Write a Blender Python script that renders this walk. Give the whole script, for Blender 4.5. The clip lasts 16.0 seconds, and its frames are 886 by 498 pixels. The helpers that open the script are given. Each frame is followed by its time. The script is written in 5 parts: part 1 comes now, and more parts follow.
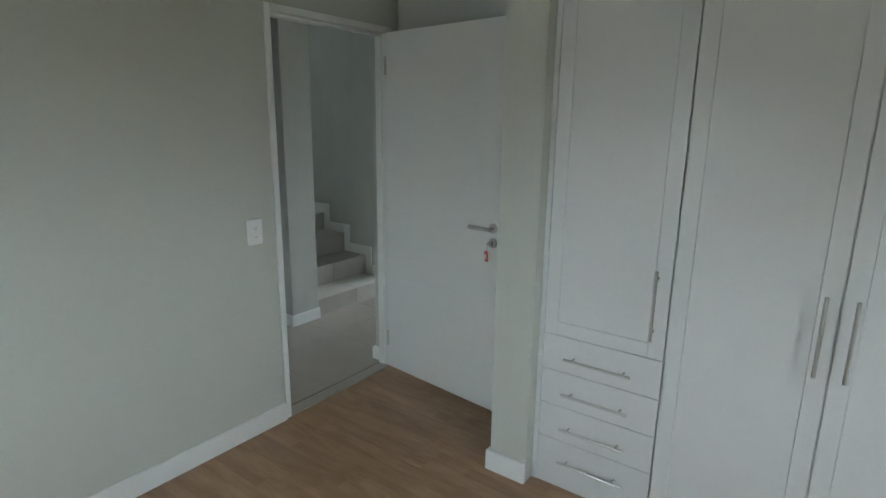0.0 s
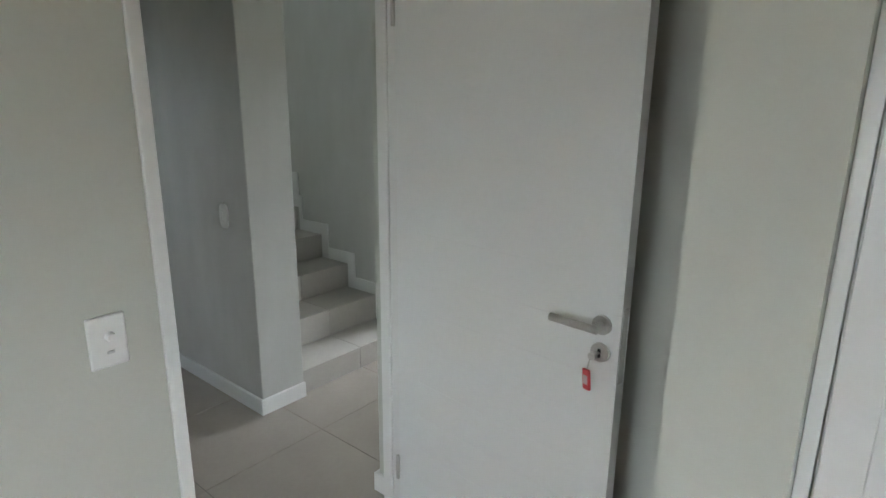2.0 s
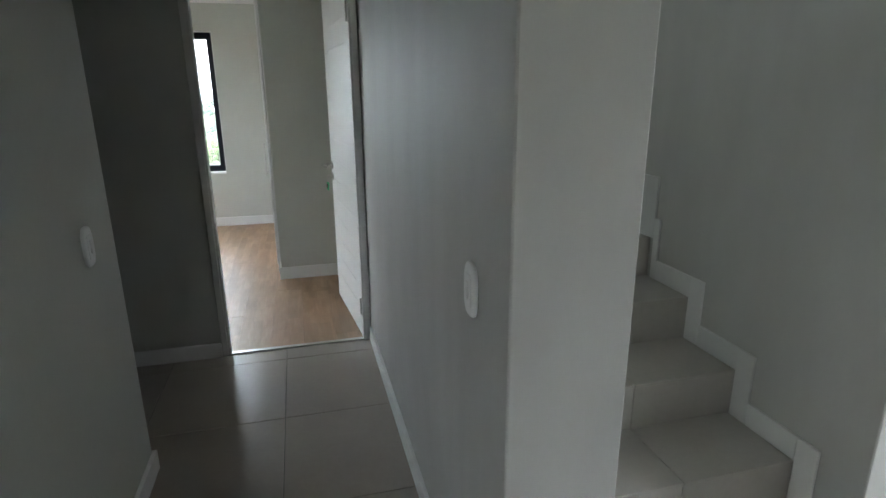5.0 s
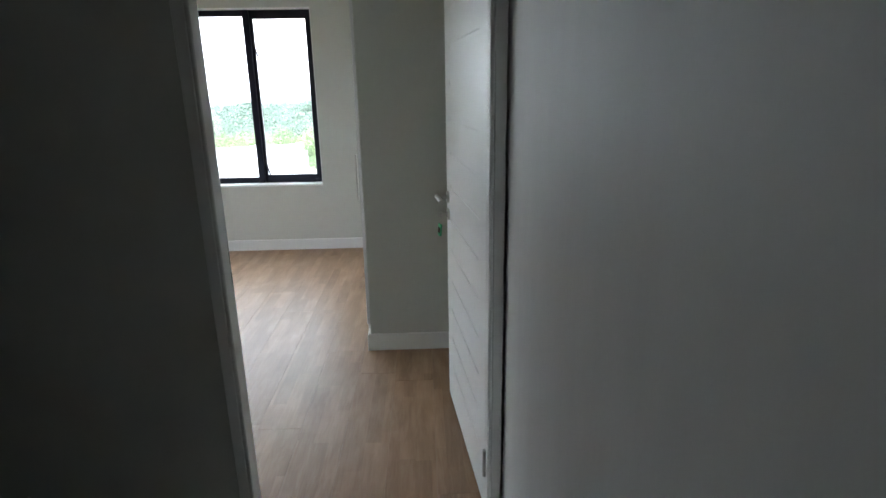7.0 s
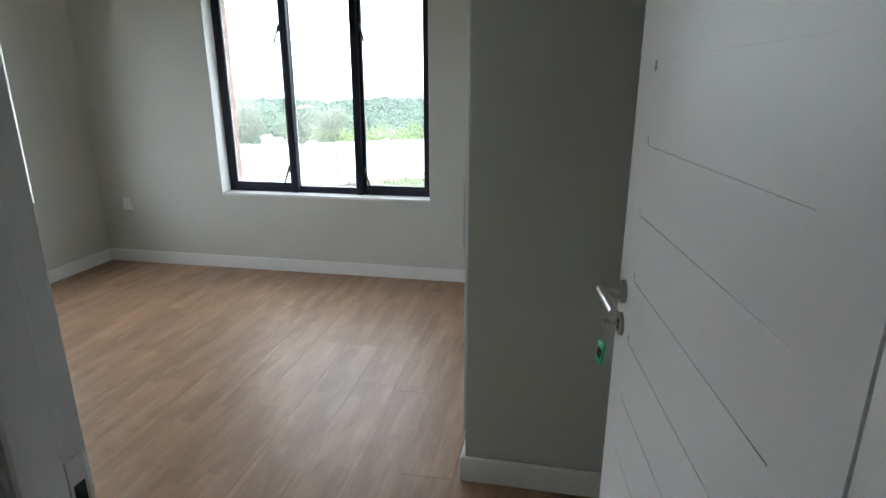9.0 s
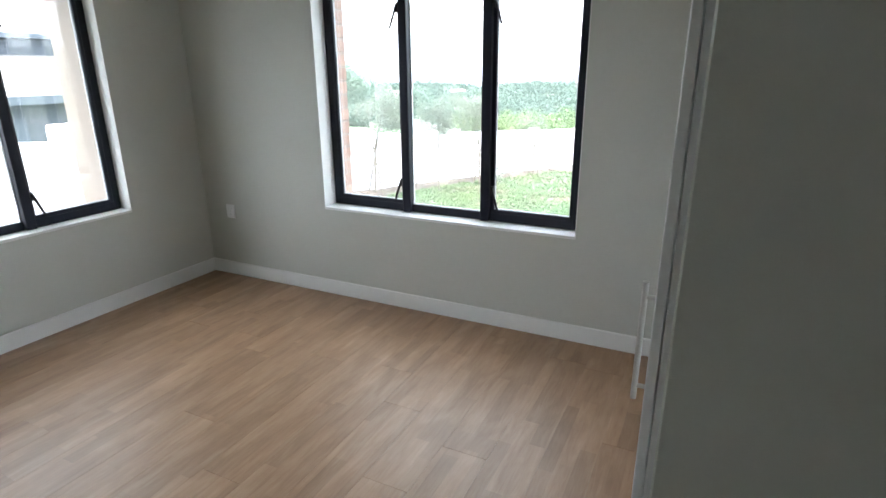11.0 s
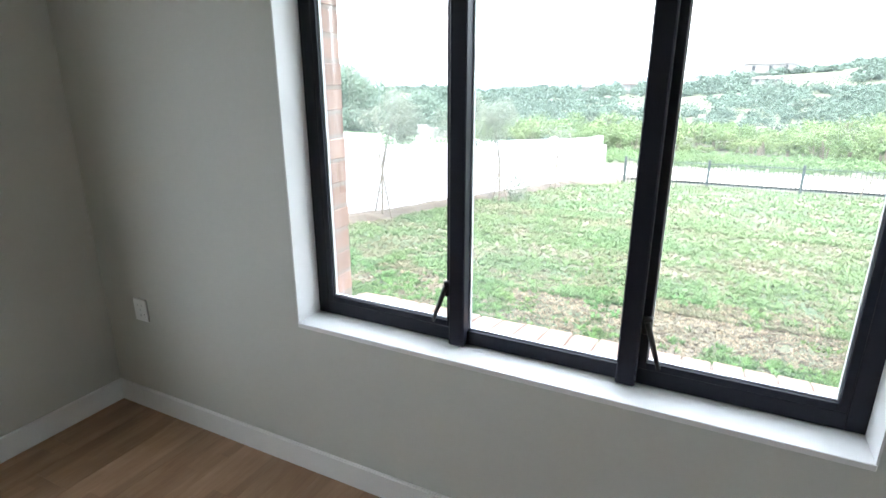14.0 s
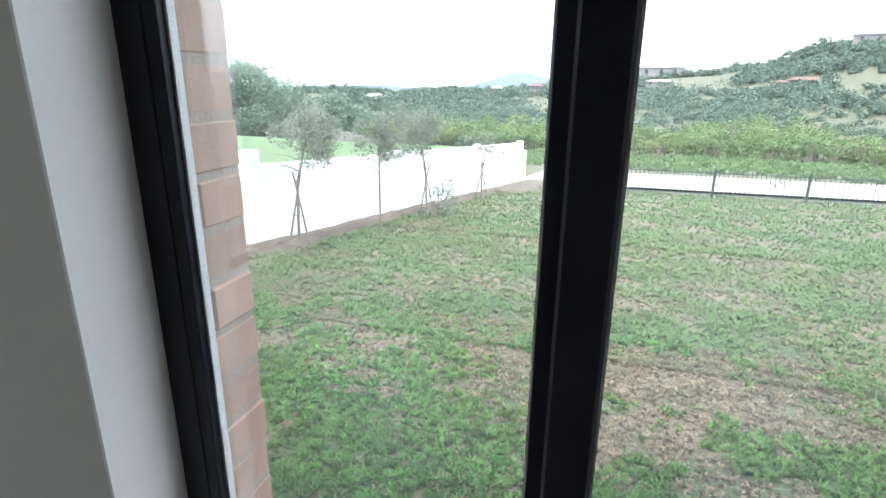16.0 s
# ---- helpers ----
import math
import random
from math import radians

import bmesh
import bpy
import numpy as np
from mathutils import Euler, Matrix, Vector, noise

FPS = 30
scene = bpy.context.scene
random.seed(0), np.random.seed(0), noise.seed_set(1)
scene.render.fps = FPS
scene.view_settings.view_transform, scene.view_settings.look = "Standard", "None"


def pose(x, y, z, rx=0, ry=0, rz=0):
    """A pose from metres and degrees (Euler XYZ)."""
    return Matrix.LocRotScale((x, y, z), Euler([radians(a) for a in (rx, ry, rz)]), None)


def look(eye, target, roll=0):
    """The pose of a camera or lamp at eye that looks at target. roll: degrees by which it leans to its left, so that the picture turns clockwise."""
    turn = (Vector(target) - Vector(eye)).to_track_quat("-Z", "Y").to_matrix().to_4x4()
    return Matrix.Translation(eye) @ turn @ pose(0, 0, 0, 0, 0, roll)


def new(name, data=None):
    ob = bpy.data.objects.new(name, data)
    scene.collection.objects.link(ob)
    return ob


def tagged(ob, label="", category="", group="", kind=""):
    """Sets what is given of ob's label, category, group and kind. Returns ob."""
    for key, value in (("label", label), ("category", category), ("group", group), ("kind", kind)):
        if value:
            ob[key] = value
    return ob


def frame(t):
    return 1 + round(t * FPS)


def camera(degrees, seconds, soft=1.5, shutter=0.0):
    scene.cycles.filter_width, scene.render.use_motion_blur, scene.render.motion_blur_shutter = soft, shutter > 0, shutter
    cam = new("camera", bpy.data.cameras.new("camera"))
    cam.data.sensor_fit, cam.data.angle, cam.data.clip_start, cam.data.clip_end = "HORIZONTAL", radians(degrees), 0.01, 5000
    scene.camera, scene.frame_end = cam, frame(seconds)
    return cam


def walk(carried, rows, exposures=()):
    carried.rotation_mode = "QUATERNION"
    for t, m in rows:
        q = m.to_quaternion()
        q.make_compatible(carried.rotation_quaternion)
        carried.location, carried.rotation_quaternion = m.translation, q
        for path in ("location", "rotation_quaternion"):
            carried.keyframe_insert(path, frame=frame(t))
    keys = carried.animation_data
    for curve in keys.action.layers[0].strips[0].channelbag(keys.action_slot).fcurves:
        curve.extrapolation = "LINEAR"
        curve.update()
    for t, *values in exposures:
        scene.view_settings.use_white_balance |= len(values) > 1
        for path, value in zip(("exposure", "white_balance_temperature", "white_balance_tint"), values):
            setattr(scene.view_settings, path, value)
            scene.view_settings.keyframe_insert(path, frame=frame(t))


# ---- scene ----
# ---------------------------------------------------------------- camera
cam = camera(77.52, 16.0, soft=1.5)
PATH = [
    (0.0, pose(-2.533, -3.269, 1.555, 76.82, -0.74, -53.56)),
    (0.5, pose(-2.214, -3.063, 1.556, 76.59, -0.41, -52.74)),
    (1.0, pose(-1.934, -2.835, 1.550, 76.50, -0.25, -51.83)),
    (1.5, pose(-1.692, -2.597, 1.533, 76.43, -0.37, -51.51)),
    (2.0, pose(-1.423, -2.353, 1.531, 76.20, -0.52, -50.71)),
    (2.5, pose(-1.184, -2.131, 1.513, 75.68, -0.23, -48.83)),
    (3.0, pose(-0.930, -1.948, 1.483, 75.45, 0.32, -43.80)),
    (3.5, pose(-0.713, -1.729, 1.456, 75.00, 0.68, -33.33)),
    (4.0, pose(-0.565, -1.452, 1.449, 74.64, 0.60, -25.85)),
    (4.5, pose(-0.443, -1.152, 1.441, 74.27, 0.53, -20.75)),
    (5.0, pose(-0.352, -0.877, 1.444, 74.06, 0.40, -14.62)),
    (7.5, pose(-0.233, 1.042, 1.399, 73.75, 0.60, 0.42)),
    (8.0, pose(-0.250, 1.322, 1.408, 73.63, 0.06, 3.93)),
    (8.5, pose(-0.279, 1.595, 1.394, 73.74, 0.02, 7.61)),
    (9.0, pose(-0.300, 1.832, 1.386, 73.54, 0.07, 11.00)),
    (9.5, pose(-0.332, 2.018, 1.425, 72.74, 0.38, 16.32)),
    (12.0, pose(-0.796, 3.413, 1.446, 72.16, 0.10, 28.54)),
    (12.5, pose(-0.979, 3.673, 1.437, 72.10, 0.13, 29.20)),
    (13.0, pose(-1.166, 3.886, 1.437, 72.14, 0.15, 29.12)),
    (13.5, pose(-1.355, 4.075, 1.438, 72.35, 0.06, 28.66)),
    (14.0, pose(-1.535, 4.287, 1.427, 72.36, 0.00, 26.62)),
    (14.5, pose(-1.701, 4.512, 1.440, 72.44, -0.20, 24.82)),
    (15.0, pose(-1.891, 4.712, 1.451, 72.42, -0.47, 22.67)),
    (15.5, pose(-2.076, 4.955, 1.496, 72.58, -0.38, 19.84)),
    (16.0, pose(-2.1835, 5.194, 1.533, 72.44, -0.58, 17.69)),
]
EXPOSURES = [(0.0, 4.2, 6320, 1), (1.0, 4.5, 6450, 4), (1.5, 4.65, 6550, 6), (2.5, 4.98, 6720, 8), (3.0, 5.02, 6800, 8), (3.5, 4.92, 6850, 8), (4.0, 4.72, 6700, 9), (4.5, 4.68, 6450, 9), (5.0, 4.6, 6550, 9),
             (7.5, 4.1, 6500, 10), (9.0, 3.8, 6500, 10), (12.0, 4.03, 6500, 10), (12.5, 4.15, 6500, 10), (13.5, 3.92, 6500, 10), (14.5, 3.5, 6500, 10), (15.5, 3.05, 6500, 10), (16.0, 2.8, 6500, 10)]
walk(cam, PATH, EXPOSURES)

# ---------------------------------------------------------------- light
world = bpy.data.worlds.new("overcast_sky")
scene.world = world
world.use_nodes = True
wn, wl = world.node_tree.nodes, world.node_tree.links
sky = wn.new("ShaderNodeTexSky")
sky.sky_type = "NISHITA"
sky.sun_disc = False
sky.sun_elevation, sky.sun_rotation = radians(72), radians(165)
sky.dust_density, sky.air_density = 4.0, 1.0
grey = wn.new("ShaderNodeHueSaturation")
grey.inputs["Saturation"].default_value = 0.30
wl.new(sky.outputs[0], grey.inputs["Color"])
cloud = wn.new("ShaderNodeMix")
cloud.data_type = "RGBA"
cloud.inputs[0].default_value = 0.5
cloud.inputs[7].default_value = (5.05, 5.8, 6.65, 1)
wl.new(grey.outputs[0], cloud.inputs[6])
wl.new(cloud.outputs[2], wn["Background"].inputs["Color"])
wn["Background"].inputs["Strength"].default_value = 0.15

sun_data = bpy.data.lights.new("sun", "SUN")
sun_data.energy, sun_data.angle, sun_data.color = 0.7, radians(40), (1.0, 0.97, 0.92)
sun = new("sun", sun_data)
sun.matrix_world = look((0, 0, 30), (-2.5, 9, 0))


def window_lamp(name, eye, target, wide, high, watts, colour=(0.86, 1.0, 0.98)):
    d = bpy.data.lights.new(name, "AREA")
    d.shape, d.size, d.size_y, d.energy, d.color = "RECTANGLE", wide, high, watts, colour
    o = new(name, d)
    o.matrix_world = look(eye, target)
    return o


# sky light in the window opening over the stairs
window_lamp("daylight_stair", (1.79, 2.33, 2.55), (1.3, 0, 1.0), 0.95, 1.3, 0.8, (0.90, 1.0, 0.99))

# ---------------------------------------------------------------- materials


def mat(name, colour, rough=0.6, metal=0.0, grain=(0, 0.0), mottle=(0, 0.0), bump=0.0, bump_scale=40.0, vary=0.0, spec=0.5, coat=0.0, stretch=(1, 1, 1)):
    """Principled paint: grain and stain are (scale, amount) of value noise, vary the spread between objects."""
    m = bpy.data.materials.new(name)
    m.use_nodes = True
    n, l = m.node_tree.nodes, m.node_tree.links
    b = n["Principled BSDF"]
    b.inputs["Base Color"].default_value = (*colour, 1)
    b.inputs["Roughness"].default_value = rough
    b.inputs["Metallic"].default_value = metal
    b.inputs["Specular IOR Level"].default_value = spec
    b.inputs["Coat Weight"].default_value = coat
    co = n.new("ShaderNodeNewGeometry")
    mp = n.new("ShaderNodeMapping")
    mp.inputs["Scale"].default_value = stretch
    l.new(co.outputs["Position"], mp.inputs["Vector"])
    out = None
    for scale, amount in (grain, mottle):
        if amount <= 0:
            continue
        t = n.new("ShaderNodeTexNoise")
        t.inputs["Scale"].default_value = scale
        t.inputs["Detail"].default_value = 5
        l.new(mp.outputs[0], t.inputs["Vector"])
        r = n.new("ShaderNodeMapRange")
        r.inputs["From Min"].default_value, r.inputs["From Max"].default_value = 0.25, 0.75
        r.inputs["To Min"].default_value, r.inputs["To Max"].default_value = 1 - amount, 1 + amount
        l.new(t.outputs["Fac"], r.inputs["Value"])
        if out is None:
            out = r.outputs[0]
        else:
            k = n.new("ShaderNodeMath")
            k.operation = "MULTIPLY"
            l.new(out, k.inputs[0]), l.new(r.outputs[0], k.inputs[1])
            out = k.outputs[0]
    if vary > 0:
        oi = n.new("ShaderNodeObjectInfo")
        r = n.new("ShaderNodeMapRange")
        r.inputs["To Min"].default_value, r.inputs["To Max"].default_value = 1 - vary, 1 + vary
        l.new(oi.outputs["Random"], r.inputs["Value"])
        if out is None:
            out = r.outputs[0]
        else:
            k = n.new("ShaderNodeMath")
            k.operation = "MULTIPLY"
            l.new(out, k.inputs[0]), l.new(r.outputs[0], k.inputs[1])
            out = k.outputs[0]
    if out is not None:
        hs = n.new("ShaderNodeHueSaturation")
        hs.inputs["Color"].default_value = (*colour, 1)
        l.new(out, hs.inputs["Value"])
        l.new(hs.outputs[0], b.inputs["Base Color"])
    if bump > 0:
        t = n.new("ShaderNodeTexNoise")
        t.inputs["Scale"].default_value, t.inputs["Detail"].default_value = bump_scale, 4
        l.new(mp.outputs[0], t.inputs["Vector"])
        bp = n.new("ShaderNodeBump")
        bp.inputs["Strength"].default_value, bp.inputs["Distance"].default_value = bump, 0.01
        l.new(t.outputs["Fac"], bp.inputs["Height"])
        l.new(bp.outputs[0], b.inputs["Normal"])
    return m


def wood_floor_material():
    """Laminate planks: streaks along y, knots and a tone of each plank's own."""
    m = mat("oak_laminate", (0.30, 0.175, 0.095), rough=0.42, spec=0.45)
    n, l = m.node_tree.nodes, m.node_tree.links
    b = n["Principled BSDF"]
    geo, oi = n.new("ShaderNodeNewGeometry"), n.new("ShaderNodeObjectInfo")
    shift = n.new("ShaderNodeVectorMath")
    shift.operation = "SCALE"
    shift.inputs[0].default_value = (13.0, 7.0, 5.0)
    l.new(oi.outputs["Random"], shift.inputs["Scale"])
    add = n.new("ShaderNodeVectorMath")
    l.new(geo.outputs["Position"], add.inputs[0]), l.new(shift.outputs[0], add.inputs[1])
    fac = []
    for sx, sy, scale in ((16, 2.0, 1.0), (7.5, 2.6, 1.0), (75, 7.0, 1.0)):
        mp = n.new("ShaderNodeMapping")
        mp.inputs["Scale"].default_value = (sx, sy, 1)
        l.new(add.outputs[0], mp.inputs["Vector"])
        t = n.new("ShaderNodeTexNoise")
        t.inputs["Scale"].default_value, t.inputs["Detail"].default_value, t.inputs["Distortion"].default_value = scale, 4, 1.1
        l.new(mp.outputs[0], t.inputs["Vector"])
        fac.append(t.outputs["Fac"])
    ramp = n.new("ShaderNodeValToRGB")
    ramp.color_ramp.elements[0].position, ramp.color_ramp.elements[0].color = 0.28, (0.222, 0.124, 0.068, 1)
    ramp.color_ramp.elements[1].position, ramp.color_ramp.elements[1].color = 0.75, (0.445, 0.298, 0.192, 1)
    e = ramp.color_ramp.elements.new(0.5)
    e.color = (0.325, 0.197, 0.114, 1)
    mix = n.new("ShaderNodeMix")
    mix.inputs["Factor"].default_value = 0.55
    l.new(fac[0], mix.inputs["A"]), l.new(fac[1], mix.inputs["B"])
    mix2 = n.new("ShaderNodeMix")
    mix2.inputs["Factor"].default_value = 0.25
    l.new(mix.outputs["Result"], mix2.inputs["A"]), l.new(fac[2], mix2.inputs["B"])
    l.new(mix2.outputs["Result"], ramp.inputs["Fac"])
    sep, col, off, row, comb, tone = (n.new("ShaderNodeSeparateXYZ"), n.new("ShaderNodeMath"), n.new("ShaderNodeTexWhiteNoise"), n.new("ShaderNodeMath"),
                                      n.new("ShaderNodeCombineXYZ"), n.new("ShaderNodeTexWhiteNoise"))
    l.new(add.outputs[0], sep.inputs[0])
    col.operation, row.operation = "SNAP", "SNAP"
    col.inputs[1].default_value, row.inputs[1].default_value = 0.064, 0.46
    off.noise_dimensions = "1D"
    l.new(sep.outputs[0], col.inputs[0]), l.new(col.outputs[0], off.inputs["W"])
    plus = n.new("ShaderNodeMath")
    l.new(sep.outputs[1], plus.inputs[0]), l.new(off.outputs["Value"], plus.inputs[1])
    l.new(plus.outputs[0], row.inputs[0])
    l.new(col.outputs[0], comb.inputs[0]), l.new(row.outputs[0], comb.inputs[1])
    l.new(comb.outputs[0], tone.inputs["Vector"])
    val = n.new("ShaderNodeMapRange")
    val.inputs["To Min"].default_value, val.inputs["To Max"].default_value = 0.88, 1.12
    l.new(tone.outputs["Value"], val.inputs["Value"])
    hs = n.new("ShaderNodeHueSaturation")
    l.new(val.outputs[0], hs.inputs["Value"]), l.new(ramp.outputs[0], hs.inputs["Color"])
    l.new(hs.outputs[0], b.inputs["Base Color"])
    bp = n.new("ShaderNodeBump")
    bp.inputs["Strength"].default_value, bp.inputs["Distance"].default_value = 0.12, 0.004
    l.new(fac[2], bp.inputs["Height"])
    l.new(bp.outputs[0], b.inputs["Normal"])
    return m


WALL = mat("greige_wall_paint", (0.545, 0.552, 0.510), 0.55, grain=(60, 0.012), mottle=(1.4, 0.035), bump=0.05, bump_scale=220, spec=0.35)
# The plaster's uneven sheen is put into the colour as upright streaks of noise.
PLASTER = mat("hall_wall_paint", (0.525, 0.522, 0.502), 0.56, grain=(9, 0.03), mottle=(3.0, 0.08), bump=0.14, bump_scale=14, spec=0.4, stretch=(1, 1, 0.45))
WHITE = mat("white_gloss_trim", (0.78, 0.78, 0.77), 0.35, grain=(50, 0.01), mottle=(2, 0.02), bump=0.03, bump_scale=150)
DOOR = mat("white_door_paint", (0.80, 0.805, 0.80), 0.38, grain=(80, 0.01), mottle=(1.7, 0.02), bump=0.03, bump_scale=300)
CUPBOARD = mat("off_white_foil_cupboard", (0.68, 0.675, 0.68), 0.33, grain=(90, 0.01), mottle=(1.2, 0.02), bump=0.03, bump_scale=260)
CEILING = mat("white_ceiling_paint", (0.82, 0.82, 0.81), 0.8, mottle=(1.5, 0.03), bump=0.04, bump_scale=120)
TILE = mat("grey_porcelain_tile", (0.345, 0.304, 0.264), 0.28, grain=(45, 0.03), mottle=(3, 0.08), vary=0.03, bump=0.02, bump_scale=80)
STEP_TILE = mat("pale_step_tile", (0.45, 0.425, 0.395), 0.30, grain=(45, 0.03), mottle=(3, 0.06), vary=0.03)
GROUT = mat("dark_grout", (0.15, 0.14, 0.13), 0.9, grain=(60, 0.1))
STEP_GROUT = mat("grey_step_bed", (0.22, 0.21, 0.20), 0.9, grain=(60, 0.1))
WOOD = wood_floor_material()
UNDERLAY = mat("dark_plank_gap", (0.05, 0.032, 0.02), 0.9, grain=(30, 0.1))
STEEL = mat("brushed_steel", (0.55, 0.54, 0.52), 0.33, 1.0, grain=(120, 0.05), mottle=(8, 0.05))
ALU = mat("dark_anodised_aluminium", (0.013, 0.014, 0.024), 0.42, 0.0, grain=(90, 0.05), mottle=(5, 0.08), spec=0.22)
BLACK = mat("black_plastic", (0.012, 0.012, 0.013), 0.4, grain=(60, 0.1))
GASKET = mat("pale_glazing_bead", (0.55, 0.56, 0.57), 0.5, grain=(300, 0.2))
PLASTIC = mat("white_switch_plastic", (0.80, 0.80, 0.80), 0.3, grain=(40, 0.01))
RED_TAG = mat("red_key_tag", (0.72, 0.10, 0.12), 0.35, grain=(60, 0.05))
GREEN_TAG = mat("green_key_tag", (0.05, 0.55, 0.25), 0.35, grain=(60, 0.05))
PAPER = mat("key_tag_paper", (0.75, 0.62, 0.62), 0.6, grain=(60, 0.05))
BRICK = mat("pale_clay_brick", (0.365, 0.232, 0.178), 0.85, grain=(110, 0.10), mottle=(14, 0.12), bump=0.14, bump_scale=160, vary=0.14)
MORTAR = mat("grey_mortar", (0.30, 0.245, 0.205), 0.95, grain=(80, 0.12), bump=0.3, bump_scale=120)
RENDERED = mat("white_rendered_wall", (0.62, 0.62, 0.64), 0.9, grain=(12, 0.03), mottle=(0.7, 0.05), bump=0.2, bump_scale=40)
SOIL = mat("brown_soil", (0.082, 0.066, 0.052), 0.95, grain=(9, 0.3), mottle=(1.2, 0.2), bump=0.6, bump_scale=14)
BARK = mat("grey_brown_bark", (0.15, 0.125, 0.10), 0.9, grain=(40, 0.2), bump=0.4, bump_scale=60)
FENCE = mat("dark_green_fence_steel", (0.03, 0.045, 0.045), 0.5, grain=(30, 0.1))
LAMP_POST = mat("turquoise_post_paint", (0.12, 0.50, 0.47), 0.5, grain=(20, 0.06))
OPAL = mat("opal_lamp_globe", (0.82, 0.83, 0.83), 0.3, grain=(20, 0.02))
ROAD = mat("pale_gravel_road", (0.30, 0.268, 0.245), 0.95, grain=(3, 0.1), mottle=(0.4, 0.08))
HOUSE_WALL = mat("grey_house_plaster", (0.055, 0.064, 0.078), 0.9, grain=(4, 0.05), mottle=(0.5, 0.05))
HOUSE_PALE = mat("pale_house_plaster", (0.20, 0.19, 0.18), 0.9, grain=(4, 0.05), mottle=(0.5, 0.05))
ROOF_GREY = mat("blue_grey_roof_sheet", (0.055, 0.068, 0.085), 0.6, grain=(5, 0.06), mottle=(0.7, 0.06))
ROOF_TERRA = mat("terracotta_roof", (0.125, 0.072, 0.056), 0.85, grain=(3, 0.1), mottle=(0.4, 0.1))
DARK_GLASS = mat("dark_window_glass", (0.03, 0.035, 0.04), 0.1, grain=(2, 0.1))

GLASS = bpy.data.materials.new("clear_window_glass")
GLASS.use_nodes = True
gn, gl = GLASS.node_tree.nodes, GLASS.node_tree.links
gn.remove(gn["Principled BSDF"])
g_clear, g_gloss, g_mix, g_fre = gn.new("ShaderNodeBsdfTransparent"), gn.new("ShaderNodeBsdfGlossy"), gn.new("ShaderNodeMixShader"), gn.new("ShaderNodeLayerWeight")
g_map = gn.new("ShaderNodeMapRange")
g_map.inputs["To Min"].default_value, g_map.inputs["To Max"].default_value = 0.035, 0.45
g_clear.inputs[0].default_value = (0.97, 0.98, 0.98, 1)
g_gloss.inputs["Roughness"].default_value = 0.02
g_fre.inputs["Blend"].default_value = 0.22
gl.new(g_fre.outputs["Facing"], g_map.inputs["Value"]), gl.new(g_map.outputs[0], g_mix.inputs[0]), gl.new(g_clear.outputs[0], g_mix.inputs[1]), gl.new(g_gloss.outputs[0], g_mix.inputs[2])
# Smudged film on the pane; its bluish veil also stands in for outdoor haze.
g_film, g_dust_haze, g_tex, g_amt = gn.new("ShaderNodeMixShader"), gn.new("ShaderNodeBsdfTranslucent"), gn.new("ShaderNodeTexNoise"), gn.new("ShaderNodeMapRange")
g_tex.inputs["Scale"].default_value, g_tex.inputs["Detail"].default_value = 2.6, 5
g_amt.inputs["From Min"].default_value, g_amt.inputs["From Max"].default_value = 0.35, 0.75
g_amt.inputs["To Min"].default_value, g_amt.inputs["To Max"].default_value = 0.005, 0.024
g_dust_haze.inputs["Color"].default_value = (0.80, 0.92, 1.0, 1)
g_pos = gn.new("ShaderNodeNewGeometry")
gl.new(g_pos.outputs["Position"], g_tex.inputs["Vector"]), gl.new(g_tex.outputs["Fac"], g_amt.inputs["Value"])
gl.new(g_amt.outputs[0], g_film.inputs[0]), gl.new(g_mix.outputs[0], g_film.inputs[1]), gl.new(g_dust_haze.outputs[0], g_film.inputs[2])
gl.new(g_film.outputs[0], gn["Material Output"].inputs[0])


